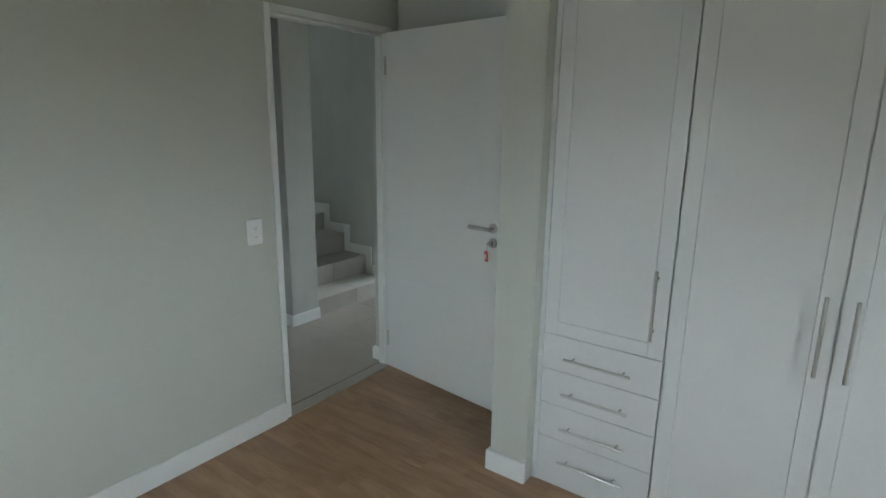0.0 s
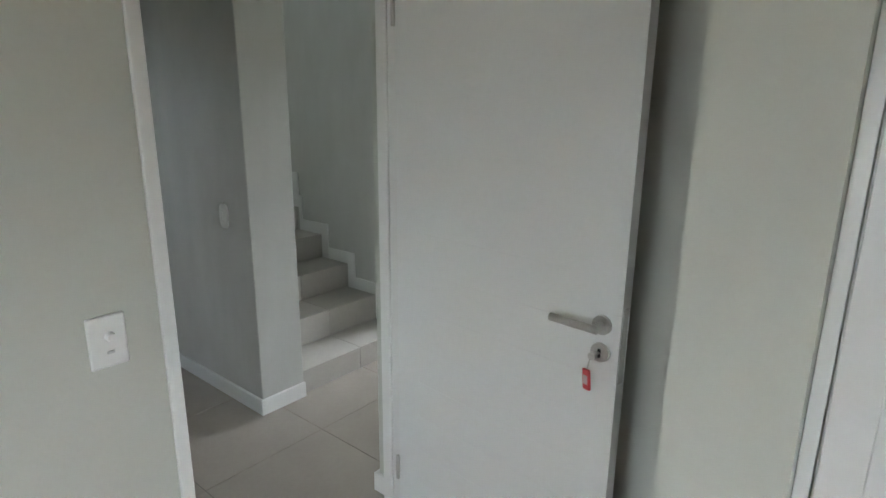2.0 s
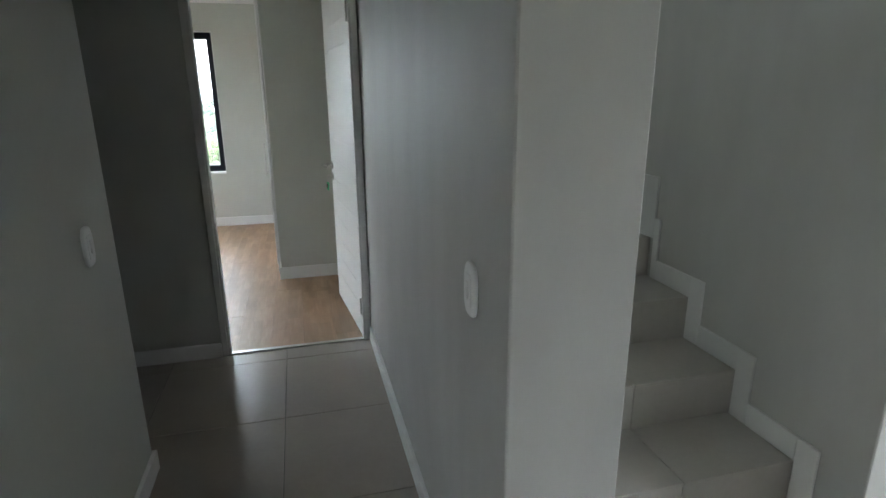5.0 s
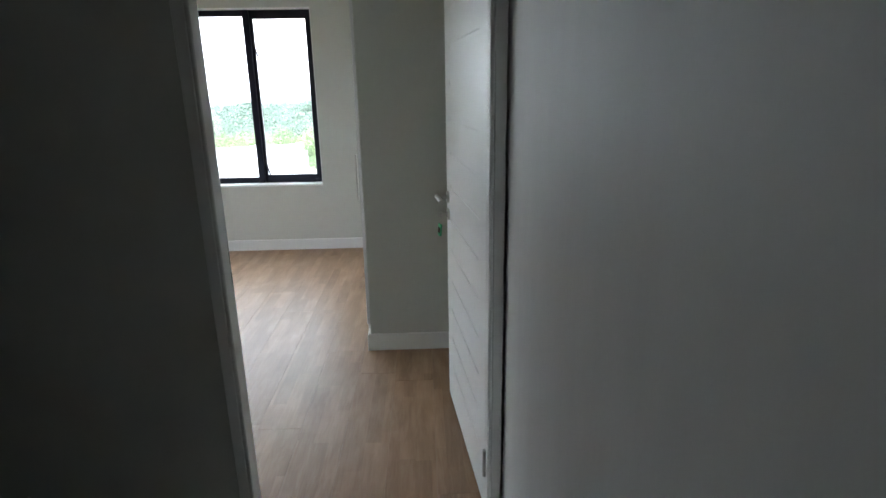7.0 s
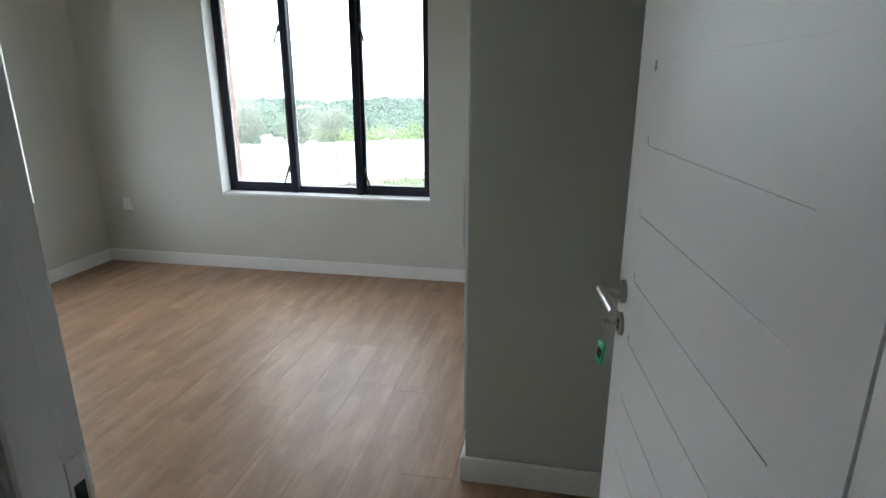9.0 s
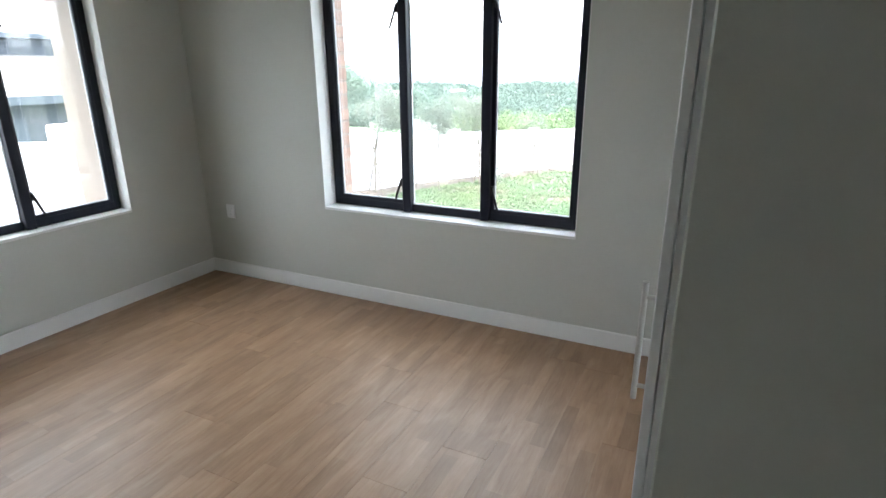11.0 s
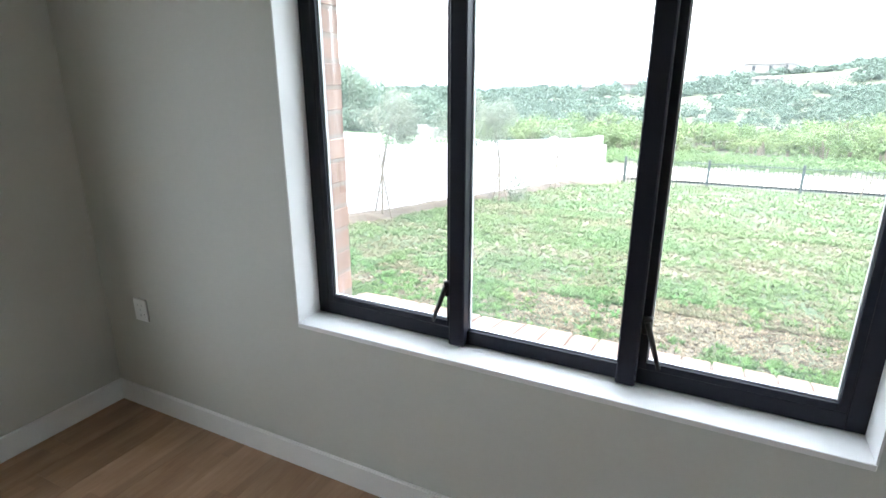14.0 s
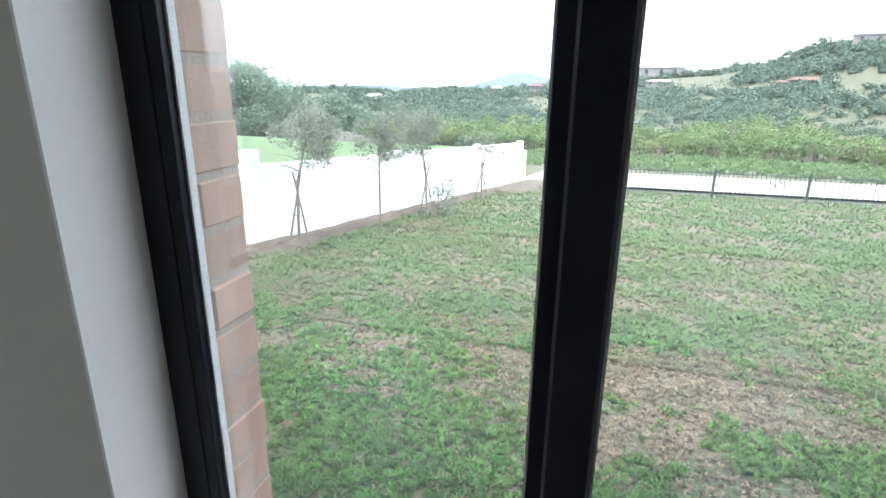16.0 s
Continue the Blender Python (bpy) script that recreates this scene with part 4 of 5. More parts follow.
def far_garden_wall():
    """Low grey-white wall in stepped lengths at the far side of the next lawn."""
    w = thing("low_garden_wall", "low pale stepped wall at the neighbour lawn's far edge", "garden wall")
    for x0, x1, y, top in ((-17.6, -16.9, 33.0, -1.42), (-16.9, -16.1, 32.8, -1.55), (-16.1, -15.2, 32.5, -1.66), (-15.2, -14.2, 32.2, -1.78)):
        part("wall_panel", boxes((x0, x1 - 0.01, y, y + 0.22, -2.6, top), bevel=0.02), HOUSE_PALE, w)
    return w


far_garden_wall()

bm = bmesh.new()
rng_soil = random.Random(4)
rows_soil = []
for i in range(60):
    y = 6.5 + 0.36 * i
    wv = 0.42 + rng_soil.uniform(-0.10, 0.12) + (0.9 if y > 23 else 0.0)
    rows_soil.append([bm.verts.new((wall_x(y) + 0.05 + f * wv, y, ground_z(wall_x(y) + f * wv, y) + (0.11 if f < 0.8 else -0.03) + rng_soil.uniform(-0.02, 0.03))) for f in (0, 0.35, 0.7, 1.0)])
for r0, r1 in zip(rows_soil, rows_soil[1:]):
    for j in range(3):
        bm.faces.new((r0[j], r0[j + 1], r1[j + 1], r1[j]))
structure("soil_bed", bm, SOIL, "strip of bare brown soil along the garden wall", "flower bed")


def palisade_fence():
    f = thing("palisade_fence", "dark green steel fence at the lawn's edge", "fence")
    x0, y = -4.66, 25.7
    zf = lambda x: ground_z(x, y)
    posts = [x0 + 2.82 * i for i in range(11)]
    pm = mesh_of("post", boxes((-0.045, 0.045, -0.03, 0.03, -0.3, 0.98), bevel=0.004), FENCE)
    for x in posts:
        piece("post", pm, f, (x, y, zf(x)))
    bar = bmesh.new()
    rod(bar, (0, 0, 0.03), (0, 0, 0.93), 0.012, None, 6)
    bmm = mesh_of("bar", bar, FENCE)
    for a, b in zip(posts, posts[1:]):
        for h in (0.12, 0.84):
            bm = bmesh.new()
            rod(bm, (a, y, zf(a) + h), (b, y, zf(b) + h), 0.016, None, 6)
            part("rail", bm, FENCE, f)
        for k in range(1, 20):
            x = a + (b - a) * k / 20
            piece("bar", bmm, f, (x, y - 0.012, zf(x)))
    return f


palisade_fence()


def street_lamp():
    l = thing("street_lamp", "slim turquoise lamp post with an opal globe", "street lamp")
    x, y = -4.05, 28.6
    z = ground_z(x, y)
    bm = bmesh.new()
    rod(bm, (x, y, z - 0.2), (x, y, z + 0.6), 0.055, 0.05, 12)
    rod(bm, (x, y, z + 0.6), (x, y, 0.55), 0.038, 0.030, 12)
    part("post", bm, LAMP_POST, l)
    bm = bmesh.new()
    bmesh.ops.create_uvsphere(bm, u_segments=18, v_segments=10, radius=0.17, matrix=Matrix.Translation((x, y, 0.70)))
    part("globe", bm, OPAL, l, "opal white globe", smooth=True)
    bm = bmesh.new()
    rod(bm, (x, y, 0.53), (x, y, 0.585), 0.06, 0.09, 12)
    part("collar", bm, LAMP_POST, l)


street_lamp()

bm = bmesh.new()
strip = []
for i in range(40):
    x = -6.0 + 2.0 * i
    strip.append([bm.verts.new((x, y, ground_z(x, y) + 0.09)) for y in (27.2 + 0.02 * i, 30.5 + 0.02 * i, 36.6)])
for r0, r1 in zip(strip, strip[1:]):
    for j in range(2):
        bm.faces.new((r0[j], r0[j + 1], r1[j + 1], r1[j]))
structure("road", bm, ROAD, "pale gravel road past the fence", "road")


# ---- hills
def ridge_elevation(heading):
    """Elevation of the skyline, in degrees, by the compass angle to the left of straight ahead."""
    hs = (-60, -35, -25, -19, -15, -12, -9, -2, 4, 11, 15, 18, 24, 28, 38, 60, 90)
    es = (2.5, 3.4, 3.5, 3.2, 2.8, 1.6, 0.9, 0.4, -0.5, -0.9, -1.4, -1.5, -1.9, -2.0, -2.2, -2.2, -2.2)
    return float(np.interp(heading, hs, es))


EYE0 = (-2.2, 5.2, 1.5)


def hill_z(heading, r):
    f = max(0.0, min(1.0, (r - 95.0) / 205.0))
    base = -7.4
    crest = EYE0[2] + 300.0 * math.tan(radians(ridge_elevation(heading))) - 3.0
    s = f * f * (3 - 2 * f) * 0.6 + f * 0.4
    z = base + (crest - base) * s
    if r > 300:
        z -= (r - 300) * 0.06
    a = radians(heading)
    return z + 1.6 * f * noise.noise(Vector((r * math.sin(a) * 0.022, r * math.cos(a) * 0.022, 0)))


def at_heading(heading, r):
    a = radians(heading)
    return EYE0[0] - math.sin(a) * r, EYE0[1] + math.cos(a) * r


def hills():
    bm = bmesh.new()
    heads = np.linspace(-70, 80, 76)
    rs = np.linspace(92, 380, 34)
    g = []
    for r in rs:
        row = []
        for h in heads:
            x, y = at_heading(h, r)
            row.append(bm.verts.new((x, y, hill_z(h, r) - (0.6 if r < 95 else 0))))
        g.append(row)
    for i in range(len(rs) - 1):
        for j in range(len(heads) - 1):
            bm.faces.new((g[i][j], g[i + 1][j], g[i + 1][j + 1], g[i][j + 1]))
    ob = structure("hills", bm, LAWN, "green hillsides across the valley", "hill")
    for p in ob.data.polygons:
        p.use_smooth = True
    return ob


hills()

# Distance haze is mixed into the mountain's blue-grey base colour.
MOUNTAIN = mat("far_mountain_haze_tint", (0.105, 0.130, 0.150), 0.95, grain=(0.03, 0.12), mottle=(0.008, 0.08))
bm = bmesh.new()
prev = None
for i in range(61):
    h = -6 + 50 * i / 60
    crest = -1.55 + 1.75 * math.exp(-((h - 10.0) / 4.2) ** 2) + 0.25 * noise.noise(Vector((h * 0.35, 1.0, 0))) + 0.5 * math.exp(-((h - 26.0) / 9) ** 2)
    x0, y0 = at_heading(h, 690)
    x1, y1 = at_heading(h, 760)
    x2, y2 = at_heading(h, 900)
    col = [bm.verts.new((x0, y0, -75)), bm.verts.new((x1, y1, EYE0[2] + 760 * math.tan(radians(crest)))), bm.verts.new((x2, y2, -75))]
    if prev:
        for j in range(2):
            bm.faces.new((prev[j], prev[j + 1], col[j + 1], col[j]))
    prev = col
structure("far_mountain", bm, MOUNTAIN, "far hill on the horizon, haze put into its blue tint", "mountain")


def woods(name, label, n, leaves, r0, r1, h0, h1, size, leaf, material, seed, gaps=0.0, lift=0.0, loose=0.3, stems=False):
    """Many trees and bushes over the land, each of several leafy lobes of its own size."""
    rng = np.random.default_rng(seed)
    pts, ways, feet, reach = [], [], [], []
    made = 0
    while made < n:
        h, r = rng.uniform(h0, h1), math.sqrt(rng.uniform(r0 * r0, r1 * r1))
        x, y = at_heading(h, r)
        if noise.noise(Vector((x * 0.028, y * 0.028, 4.0))) < gaps - 0.25:
            made += 0.2
            continue
        made += 1
        z = (max(ground_z(x, y), hill_z(h, r)) if r > 92 else ground_z(x, y)) + lift
        s = size * (0.5 + 0.45 * rng.exponential())
        s = min(s, size * 1.9)
        m = int(rng.integers(3, 6)) if size > 1 else 2
        lc = rng.normal(size=(m, 3)) * np.array((0.50, 0.50, 0.16)) * s
        lc[:, 2] += 0.22 * s
        lr = s * rng.uniform(0.34, 0.62, m)
        reach.append(np.full(leaves, leaf * r))
        pick = rng.integers(0, m, leaves)
        d = rng.normal(size=(leaves, 3))
        d /= np.linalg.norm(d, axis=1)[:, None]
        d[:, 2] = np.abs(d[:, 2]) * 1.1 - 0.25
        ways.append(d)
        pts.append(np.array((x, y, z)) + lc[pick] + d * (lr[pick] * rng.uniform(0.45, 1.08, leaves))[:, None])
        feet.append((x, y, z - lift, s))
    pts = np.concatenate(pts)
    v, f = leaves_at(pts, np.concatenate(reach)[:, None], rng, 1.3, outward=np.concatenate(ways), loose=loose)
    if stems:
        sv, sf = [], []
        for x, y, z, s in feet:
            for k in range(3):
                a = rng.uniform(0, 6.28)
                ox, oy = math.cos(a) * 0.35 * s, math.sin(a) * 0.35 * s
                c = len(sv)
                for px, py, pz, w in ((x + ox * 0.2, y + oy * 0.2, z - 0.1, 0.07), (x + ox, y + oy, z + lift + 0.5 * s, 0.035)):
                    sv.extend(((px - w, py, pz), (px + w, py - w, pz), (px + w, py + w, pz)))
                sf.extend(((c, c + 1, c + 4, c + 3), (c + 1, c + 2, c + 5, c + 4), (c + 2, c, c + 3, c + 5)))
        tagged(new("thicket_stems", soup("thicket_stems", sv, sf, BARK)), "thin dark stems under the small green trees", "vegetation", kind="stuff")
    ob = new(name, soup(name, v, f, material))
    return tagged(ob, label, "vegetation", kind="stuff")


woods("far_woods", "blue-green trees covering the far hillsides", 2300, 250, 98, 316, -25, 42, 2.7, 0.0025, FAR_WOOD, 21, gaps=0.13, loose=0.38)
woods("green_thicket", "bright green bushes along the valley floor", 230, 360, 70, 92, -28, 26, 1.8, 0.0025, SHRUB, 22, gaps=-0.3, loose=0.42)
woods("green_trees", "bright green small trees standing over the bushes", 170, 520, 61, 90, -28, 26, 2.0, 0.0025, SHRUB, 27, gaps=-0.25, lift=1.2, loose=0.42, stems=True)
woods("veld_grass", "rough green scrub on the field past the road", 1700, 60, 36, 66, -36, 16, 0.42, 0.0030, VELD, 23, gaps=-0.6, loose=0.7)
woods("valley_trees", "darker trees behind the neighbour's lawn", 90, 320, 62, 92, 12, 46, 1.6, 0.0030, FAR_WOOD, 24, gaps=-0.5, loose=0.5)


def house(name, label, heading, r, w, d, h, roof_h, wall_m, roof_m, lift=0.0, turn=0.0, windows=3):
    t = thing(name, label, "house")
    x, y = at_heading(heading, r)
    z = (hill_z(heading, r) if r > 92 else ground_z(x, y)) + lift
    part("wall", boxes((-w / 2, w / 2, -d / 2, d / 2, -3.0, h)), wall_m, t)
    bm = bmesh.new()
    e = 0.5
    a = [bm.verts.new(c) for c in ((-w / 2 - e, -d / 2 - e, h), (w / 2 + e, -d / 2 - e, h), (w / 2 + e, d / 2 + e, h), (-w / 2 - e, d / 2 + e, h))]
    b = [bm.verts.new(c) for c in ((-w / 2 + d * 0.3, 0, h + roof_h), (w / 2 - d * 0.3, 0, h + roof_h))]
    for f in ((a[0], a[1], b[1], b[0]), (a[2], a[3], b[0], b[1]), (a[1], a[2], b[1]), (a[3], a[0], b[0]), (a[3], a[2], a[1], a[0])):
        bm.faces.new(f)
    part("roof", bm, roof_m, t)
    for i in range(windows):
        cx = -w / 2 + w * (i + 0.5) / windows
        part("window", boxes((cx - w * 0.05, cx + w * 0.05, -d / 2 - 0.05, -d / 2 + 0.1, h * 0.35, h * 0.8)), DARK_GLASS, t)
    t.matrix_world = pose(x, y, z, 0, 0, turn + heading)
    return t


house("hill_house", "pale flat-roofed house on the skyline", -2.2, 288, 13, 8, 4.6, 0.4, HOUSE_PALE, HOUSE_PALE, 0.9, 8, 2)
house("hill_house", "pale flat-roofed annexe on the skyline", -4.1, 290, 8, 7, 3.4, 0.3, HOUSE_PALE, HOUSE_PALE, 1.2, 4, 1)
house("hill_house", "low pale house below the skyline", -3.0, 215, 9, 6, 1.6, 0.7, HOUSE_PALE, HOUSE_PALE, 1.1, -6)
house("terracotta_house", "house with a terracotta roof among the trees", -14.3, 172, 6, 4.5, 0.9, 0.8, HOUSE_PALE, ROOF_TERRA, 1.0, 5, 2)
house("terracotta_house", "smaller terracotta-roofed wing among the trees", -12.7, 176, 3.6, 4, 0.8, 0.7, HOUSE_PALE, ROOF_TERRA, 1.2, -12, 1)
house("hill_house", "white house at the top of the hill", -18.3, 290, 12, 7, 3.2, 0.8, HOUSE_PALE, ROOF_GREY, 0.6, 0, 2)
house("hill_house", "pale house with a grey roof in the far woods", 24.4, 190, 6.5, 5, 1.8, 0.9, HOUSE_PALE, HOUSE_PALE, 2.2, -8, 3)
house("hill_house", "small pale house across the valley", 8.5, 225, 5, 4, 1.6, 0.7, HOUSE_PALE, ROOF_TERRA, 1.8, 12)
house("hill_house", "distant pale house on the valley side", 12.2, 255, 6, 4, 1.6, 0.7, HOUSE_PALE, HOUSE_PALE, 1.4, 0)


def neighbour_house():
    t = thing("neighbour_house", "single-storey neighbour house with blue-grey roof edges", "house")
    part("wall", boxes((-24, -19, 6.0, 15.5, -3.0, 0.95)), HOUSE_WALL, t)
    part("wall", boxes((-30, -23.0, 3.0, 17.5, -3.0, 2.6)), HOUSE_WALL, t)
    bm = bmesh.new()
    a = [bm.verts.new(c) for c in ((-18.3, 5.2, 0.80), (-18.3, 16.2, 0.80), (-23.0, 16.2, 2.05), (-23.0, 5.2, 2.05))]
    b = [bm.verts.new(v.co - Vector((0, 0, 0.14))) for v in a]
    bm.faces.new(a), bm.faces.new(b[::-1])
    for i in range(4):
        j = (i + 1) % 4
        bm.faces.new((a[i], b[i], b[j], a[j]))
    part("roof", bm, HOUSE_PALE, t)
    part("fascia", boxes((-18.32, -18.26, 5.2, 16.2, 0.58, 0.82)), ROOF_GREY, t)
    part("roof", boxes((-30.6, -22.6, 2.4, 18.1, 2.6, 2.78)), ROOF_GREY, t)
    part("garage_door", boxes((-19.05, -18.97, 9.6, 12.4, -1.5, 0.15)), ROOF_GREY, t)
    part("window", boxes((-22.97, -22.93, 11.6, 13.4, 1.95, 2.3)), DARK_GLASS, t)


neighbour_house()

# ---- brick reveal and sill of the main window
reveal = tagged(new("brick_reveal"), "pale clay bricks lining the window opening outside", "brickwork", kind="structure")
part("mortar_bed", boxes((WL - 0.20, WL - 0.011, YO - 0.02, 5.951, 0.50, ZT)), MORTAR, reveal)
bm_a, bm_b, bm_c = bmesh.new(), bmesh.new(), bmesh.new()
box(bm_a, -0.2, 0.0, -0.182, 0.0, -0.0365, 0.0365, bevel=0.0025)
box(bm_b, -0.2, 0.0, -0.100, 0.0, -0.0365, 0.0365, bevel=0.004)
box(bm_c, -0.2, 0.0, -0.182, -0.112, -0.0365, 0.0365, bevel=0.004)
b_long, b_head, b_bat = mesh_of("brick", bm_a, BRICK), mesh_of("brick", bm_b, BRICK), mesh_of("brick", bm_c, BRICK)
rng_b = random.Random(9)
for i in range(17):
    z = 0.655 + 0.0855 * i
    x = WL - 0.007 + rng_b.uniform(-0.003, 0.003)
    if i % 2:
        piece("brick", b_long, reveal, (x, 5.957, z))
    else:
        piece("brick", b_head, reveal, (x, 5.957, z))
        piece("brick", b_bat, reveal, (x - 0.002, 5.957, z))
sill = tagged(new("brick_sill"), "sloping sill of clay bricks set on edge", "window sill", kind="structure")
part("mortar_bed", boxes((WL, WR, YO - 0.02, 5.99, 0.49, 0.580)), MORTAR, sill)
bm = bmesh.new()
box(bm, -0.0405, 0.0405, -0.115, 0.115, -0.05, 0.0, bevel=0.004, segments=2)
b_sill = mesh_of("brick", bm, BRICK)
for i in range(19):
    o = piece("brick", b_sill, sill, (WL + 0.055 + 0.0855 * i, 5.905, 0.597 + rng_b.uniform(-0.002, 0.002)))
    o.rotation_euler = (radians(-9), 0, radians(rng_b.uniform(-1.2, 1.2)))


# ---- grass
def grass(name, label, material, want_green, n, seed, x0, x1, y0, y1, tall, wide):
    rng = np.random.default_rng(seed)
    nt = n // 8
    tx, ty = rng.uniform(x0, x1, nt), y0 + (y1 - y0) * rng.uniform(0, 1, nt) ** 1.7
    ok = []
    for x, y in zip(tx, ty):
        k = noise.fractal(Vector((x * 1.15, y * 1.15, 0.5)), 1.0, 2.0, 4) + 0.45 * noise.noise(Vector((x * 4.2, y * 4.2, 2.0))) + 0.38 * noise.noise(Vector((x * 11.0, y * 11.0, 7.0))) + 0.04 * max(0.0, min(2.0, -x - 1.5)) + 0.20 * max(0.0, min(1.0, (y - 11.0) / 6.0))
        green = k + rng.normal() * min(0.5, 0.07 + 0.045 * max(0.0, y - 8.5)) > -0.03
        ok.append(green == want_green and x > wall_x(y) + 0.4)
    ok = np.array(ok)
    tx, ty = tx[ok], ty[ok]
    n, K = len(tx), 8
    far = 1 + np.maximum(0, ty - 8) * 0.06
    root = np.stack([tx, np.maximum(ty, 6.06), np.array([ground_z(x, y) for x, y in zip(tx, ty)]) - 0.008], 1)[:, None, :]
    grow = (rng.uniform(0.55, 1.5, n) * np.minimum(far, 1.5))[:, None]
    a = rng.uniform(0, 6.283, (n, K))
    h = tall * rng.uniform(0.45, 1.2, (n, K)) * grow
    out = tall * rng.uniform(0.35, 1.25, (n, K)) * grow
    w = wide * rng.uniform(0.7, 1.3, (n, K)) * far[:, None]
    t = np.stack([np.cos(a) * out, np.sin(a) * out, h], 2)
    side = np.stack([-np.sin(a) * w, np.cos(a) * w, np.zeros((n, K))], 2)
    blade = np.stack([root + 0.55 * t + side + np.array((0, 0, 0.006)), root + t, root + 0.55 * t - side + np.array((0, 0, 0.006))], 2)
    verts = np.concatenate([root, blade.reshape(n, 3 * K, 3)], 1).reshape(-1, 3)
    first = (np.arange(n) * (3 * K + 1))[:, None]
    k3 = 3 * np.arange(K)[None]
    faces = np.stack([first + 0 * k3, first + k3 + 1, first + k3 + 2, first + k3 + 3], 2).reshape(-1, 4)
    ob = new(name, soup(name, verts, faces, material))
    return tagged(ob, label, "grass", kind="stuff")


STRAW = leaf_material("dry_grass_blades", (0.200, 0.164, 0.116), 0.55, broad=0.3, patch=2.5, thin=0.2, hue=0.01)
GRASS_FAR = leaf_material("lower_lawn_blades", (0.104, 0.160, 0.070), 0.13, broad=0.25, patch=1.2, thin=0.25, hue=0.02, hue_scale=0.4)
STRAW_FAR = leaf_material("lower_lawn_straw", (0.160, 0.160, 0.098), 0.25, broad=0.2, patch=1.2, thin=0.25, hue=0.01)
grass("lawn_grass", "short green lawn grass in uneven tufts", GRASS_BLADE, True, 330000, 31, -6.2, 1.6, 6.1, 10.2, 0.034, 0.0052)
grass("dry_grass", "straw-coloured dry patches in the lawn", STRAW, False, 330000, 32, -6.2, 1.6, 6.1, 10.2, 0.024, 0.0042)
grass("lawn_grass", "green grass of the middle lawn in uneven tufts", GRASS_FAR, True, 170000, 35, -7.2, 5.0, 9.6, 16.0, 0.040, 0.0062)
grass("dry_grass", "straw-coloured grass of the middle lawn", STRAW_FAR, False, 150000, 36, -7.2, 5.0, 9.6, 16.0, 0.032, 0.0054)
grass("lawn_grass", "coarser green grass on the lower lawn", GRASS_FAR, True, 130000, 33, -7.0, 14.0, 15.0, 26.0, 0.044, 0.0075)
grass("dry_grass", "faded dry grass on the lower lawn", STRAW_FAR, False, 60000, 34, -7.0, 14.0, 15.0, 26.0, 0.042, 0.008)


# ---------------------------------------------------------------- stairs


def staircase():
    s = thing("staircase", "pale tiled staircase rising beside the grey wall", "staircase")
    x0, x1 = 0.260, SX - 0.002
    xj = 0.69
    C = Vector((1.20, 1.14))
    # straight treads
    for k in range(4):
        z = step_z(k)
        ya, yb = 0.015 + GOING * k, 0.015 + GOING * (k + 1)
        part("step_core", boxes((x0, x1, ya + 0.012, yb + 0.012, 0.0 if k == 0 else z - RISE, z - 0.012)), STEP_GROUT, s)
        for a, b in ((x0, xj - 0.0015), (xj + 0.0015, x1)):
            part("tread_tile", boxes((a, b, ya - 0.004, yb + 0.011, z - 0.012, z), bevel=0.0015), STEP_TILE, s)
            part("riser_tile", boxes((a, b, ya, ya + 0.0118, max(0.001, z - RISE + 0.0005), z - 0.0125)), STEP_TILE, s)
    # winders turning about C, then the upper flight
    outer = [(0.26, 1.14), (0.26, 1.14 + 0.94 * 0.577), (0.26, 2.198), (1.20 - 1.06 * 0.577, 2.198), (1.20, 2.198)]
    fans = [[(0.26, 1.14), (C.x, C.y), (0.26, C.y + 0.94 * math.tan(radians(30)))],
            [(0.26, C.y + 0.94 * math.tan(radians(30))), (C.x, C.y), (C.x - 1.058 * math.tan(radians(30)), 2.198), (0.26, 2.198)],
            [(C.x - 1.058 * math.tan(radians(30)), 2.198), (C.x, C.y), (C.x, 2.198)]]
    for i, f in enumerate(fans):
        z = step_z(4 + i)
        bm = bmesh.new()
        lo, hi = [bm.verts.new((x, y, z - RISE)) for x, y in f], [bm.verts.new((x, y, z)) for x, y in f]
        bm.faces.new(lo[::-1]), bm.faces.new(hi)
        for a in range(len(f)):
            b = (a + 1) % len(f)
            bm.faces.new((lo[a], lo[b], hi[b], hi[a]))
        part("winder_step", bm, STEP_TILE, s)
    for i in range(6):
        z = step_z(7 + i)
        part("upper_step", boxes((1.20 + 0.27 * i, 1.20 + 0.27 * (i + 1) + 0.012, 1.372, 2.198, z - RISE, z), bevel=0.002), STEP_TILE, s)
    return s


staircase()


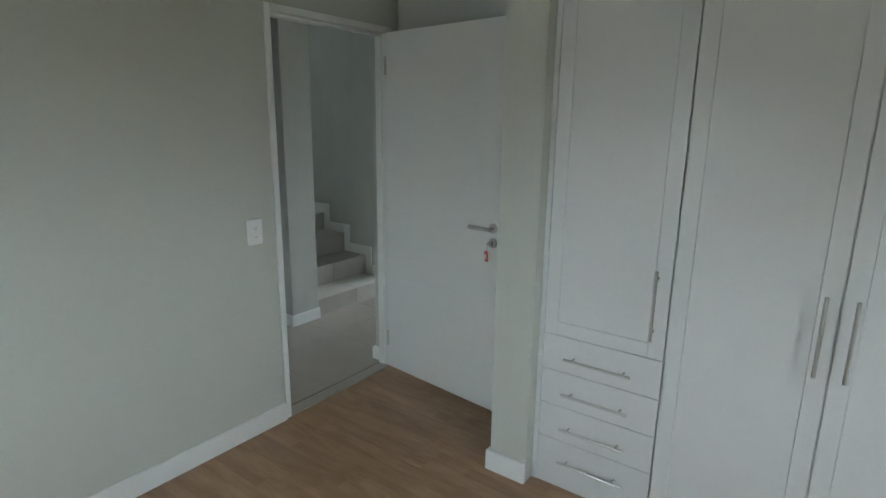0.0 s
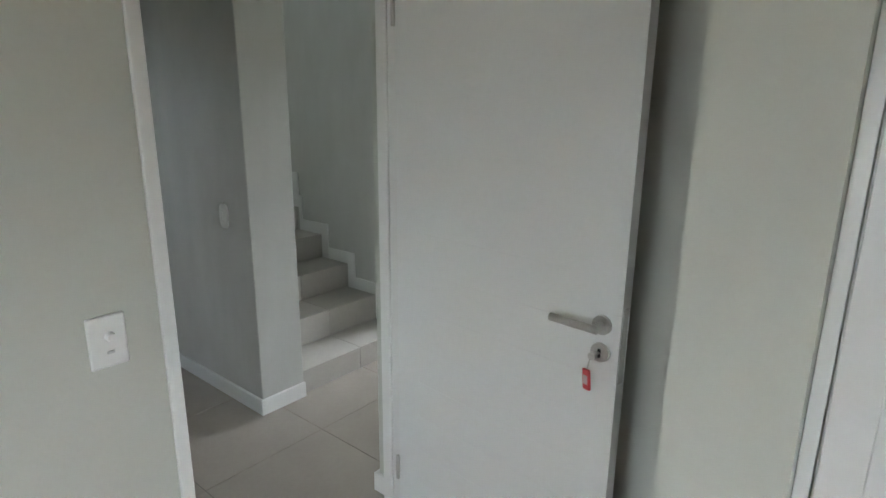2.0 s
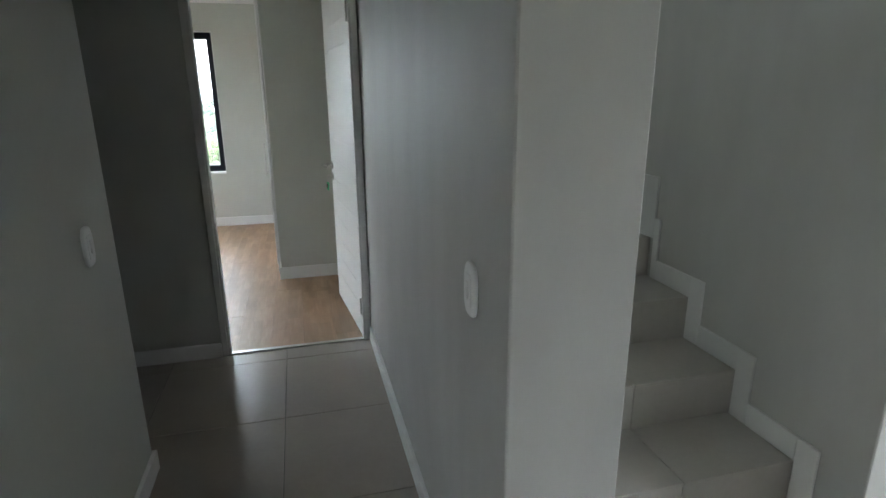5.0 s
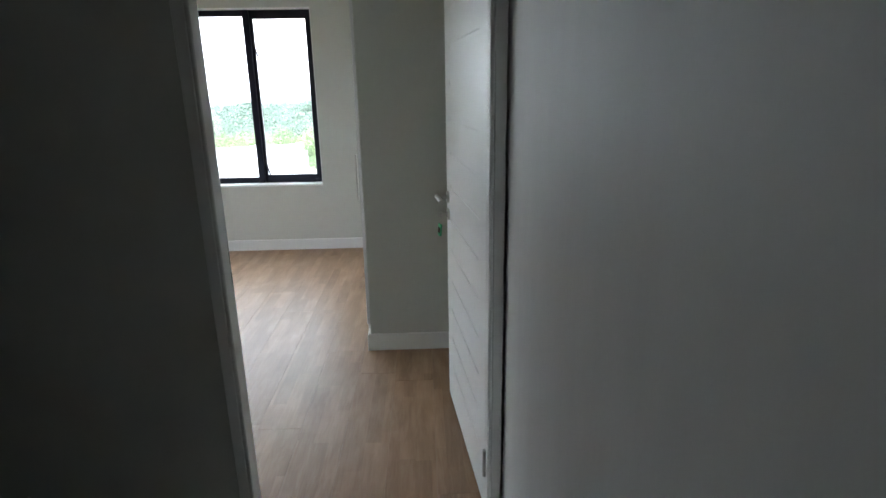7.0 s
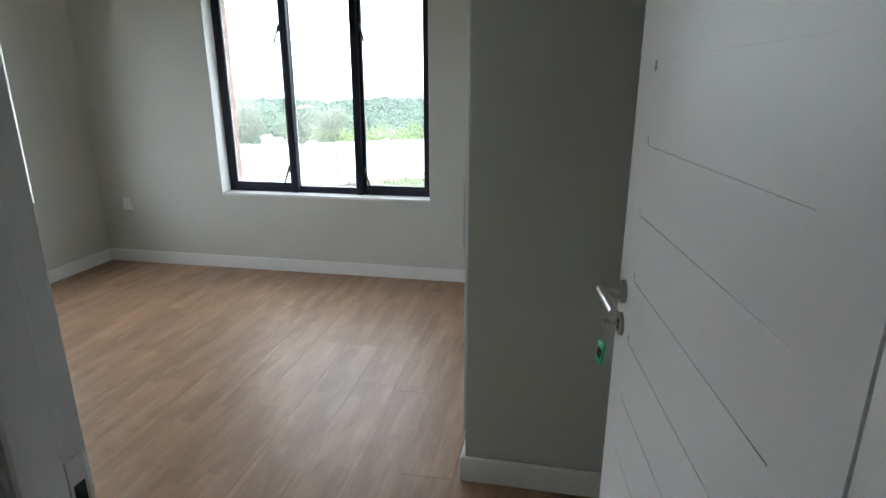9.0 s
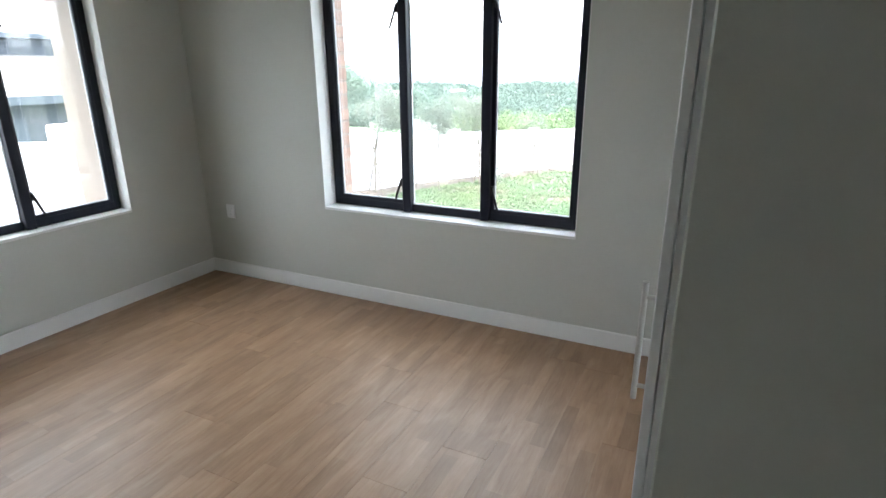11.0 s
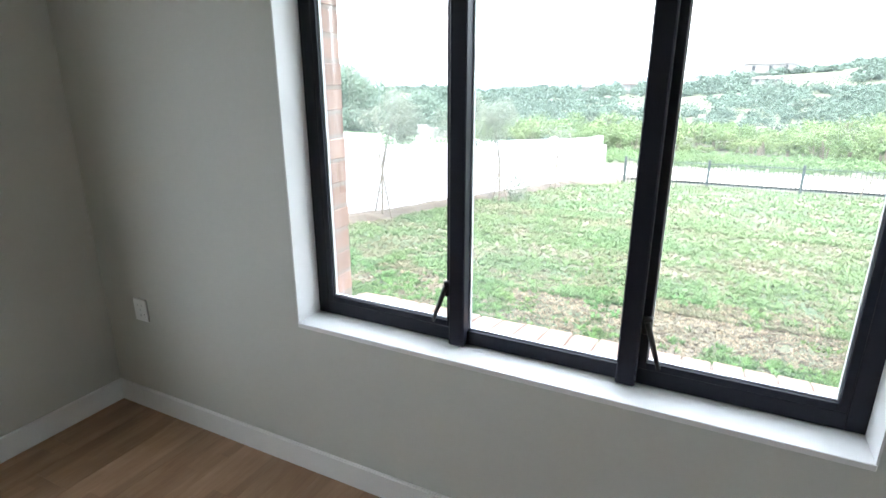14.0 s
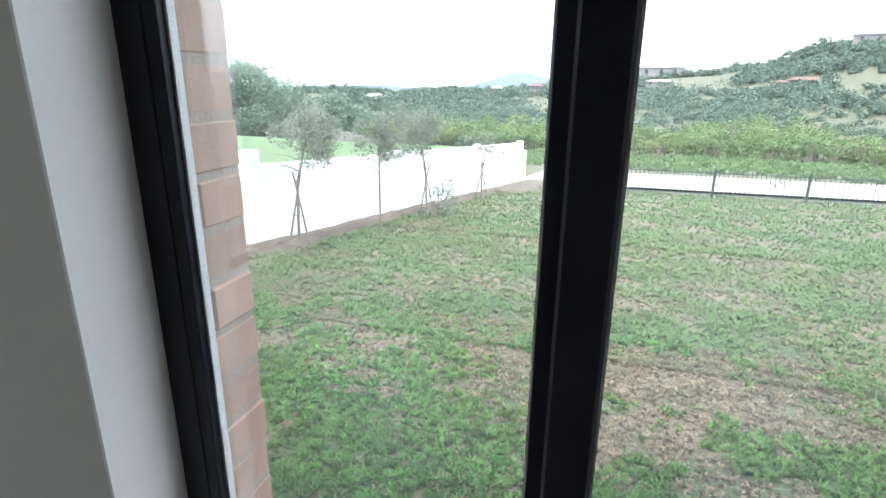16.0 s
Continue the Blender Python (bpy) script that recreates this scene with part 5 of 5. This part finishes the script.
def stair_skirting():
    """Stepped tile skirting on the stair wall, one slab a step."""
    s = tagged(new("baseboard_stair"), "white stepped tile skirting along the stair wall", "skirting", kind="structure")
    lift, lead, x0, x1 = 0.085, 0.080, SX - 0.012, SX - 0.001
    part("skirting_tile", boxes((x0, x1, 0.075, 0.295 - lead, step_z(0) + 0.0005, step_z(0) + lift), bevel=0.002), WHITE, s)
    for k in range(1, 4):
        z = step_z(k)
        ya = 0.015 + GOING * k
        last = 1.068 if k == 3 else ya + GOING - lead
        part("skirting_tile", boxes((x0, x1, ya - lead, ya - 0.0045, z - RISE + 0.0005, z + lift), (x0, x1, ya - 0.0045, last, z + 0.0005, z + lift), bevel=0.002), WHITE, s)
    for ya, yb, k in ((1.068, 1.105, 4), (1.105, 1.225, 5), (1.225, 1.365, 6)):
        part("skirting_tile", boxes((x0, x1, ya + 0.0005, yb - 0.0005, step_z(k - 1) + 0.0005, step_z(k) + lift + 0.005), bevel=0.002), WHITE, s)
    part("skirting_tile", boxes((1.20, 3.0, 2.186, 2.198, step_z(7) + 0.0005, step_z(7) + 0.10), bevel=0.002), WHITE, s)


stair_skirting()

# ---------------------------------------------------------------- floors, piece by piece


def plank_floor(name, x0, x1, y0, y1, seed):
    f = structure(name, boxes((x0, x1, y0, y1, -0.05, -0.004)), UNDERLAY, "brown wood-look laminate plank floor", "floor")
    rng = random.Random(seed)
    W, L = 0.192, 1.28
    cache = {}
    nx = int(math.ceil((x1 - x0) / W))
    for i in range(nx):
        xa, xb = x0 + i * W, min(x0 + (i + 1) * W, x1)
        y = y0 - rng.random() * L
        while y < y1:
            ya, yb = max(y, y0), min(y + L, y1)
            y += L
            if yb - ya < 0.03 or xb - xa < 0.03:
                continue
            key = (round(xb - xa, 3), round(yb - ya, 3))
            if key not in cache:
                bm = bmesh.new()
                box(bm, 0, key[0], 0, key[1], -0.012, 0.0)
                top = [e for e in bm.edges if all(v.co.z > -0.001 for v in e.verts)]
                bmesh.ops.bevel(bm, geom=top, offset=0.0011, segments=1, affect="EDGES")
                cache[key] = mesh_of("plank", bm, WOOD)
            piece("plank", cache[key], f, (xa, ya, 0))
    return f


plank_floor("floor_bedroom_one", XL, 0.03, YS1, D1A - 0.004, 3)
plank_floor("floor_bedroom_two", XL, -0.001, D2A + 0.036, YW, 5)
structure("subfloor", boxes((-4.34, 3.35, YS1 - 0.2, 5.955, -0.5, -0.052)), GROUT, "concrete slab under the floors", "floor")


def tile_floor(name):
    f = structure(name, boxes((-2.6, 2.3, -0.964, D2A + 0.004, -0.05, -0.003)), GROUT, "large grey porcelain floor tiles in the hall", "floor")
    cache = {}
    P, J = 0.605, 0.003
    xs = [-0.5 + P * k for k in range(-4, 6)]
    ys = [0.868 + P * k for k in range(-4, 4)]
    for xa in xs:
        for ya in ys:
            a, b, c, d = max(xa, -2.6), min(xa + P - J, 2.3), max(ya, -0.964), min(ya + P - J, D2A + 0.004)
            if b - a < 0.02 or d - c < 0.02 or (a > 0.0 and c > 0.2):
                continue
            key = (round(b - a, 3), round(d - c, 3))
            if key not in cache:
                bm = bmesh.new()
                box(bm, 0, key[0], 0, key[1], -0.010, 0.0)
                top = [e for e in bm.edges if all(v.co.z > -0.001 for v in e.verts)]
                bmesh.ops.bevel(bm, geom=top, offset=0.001, segments=1, affect="EDGES")
                cache[key] = mesh_of("tile", bm, TILE)
            piece("tile", cache[key], f, (a, c, 0))
    return f


tile_floor("floor_hall")
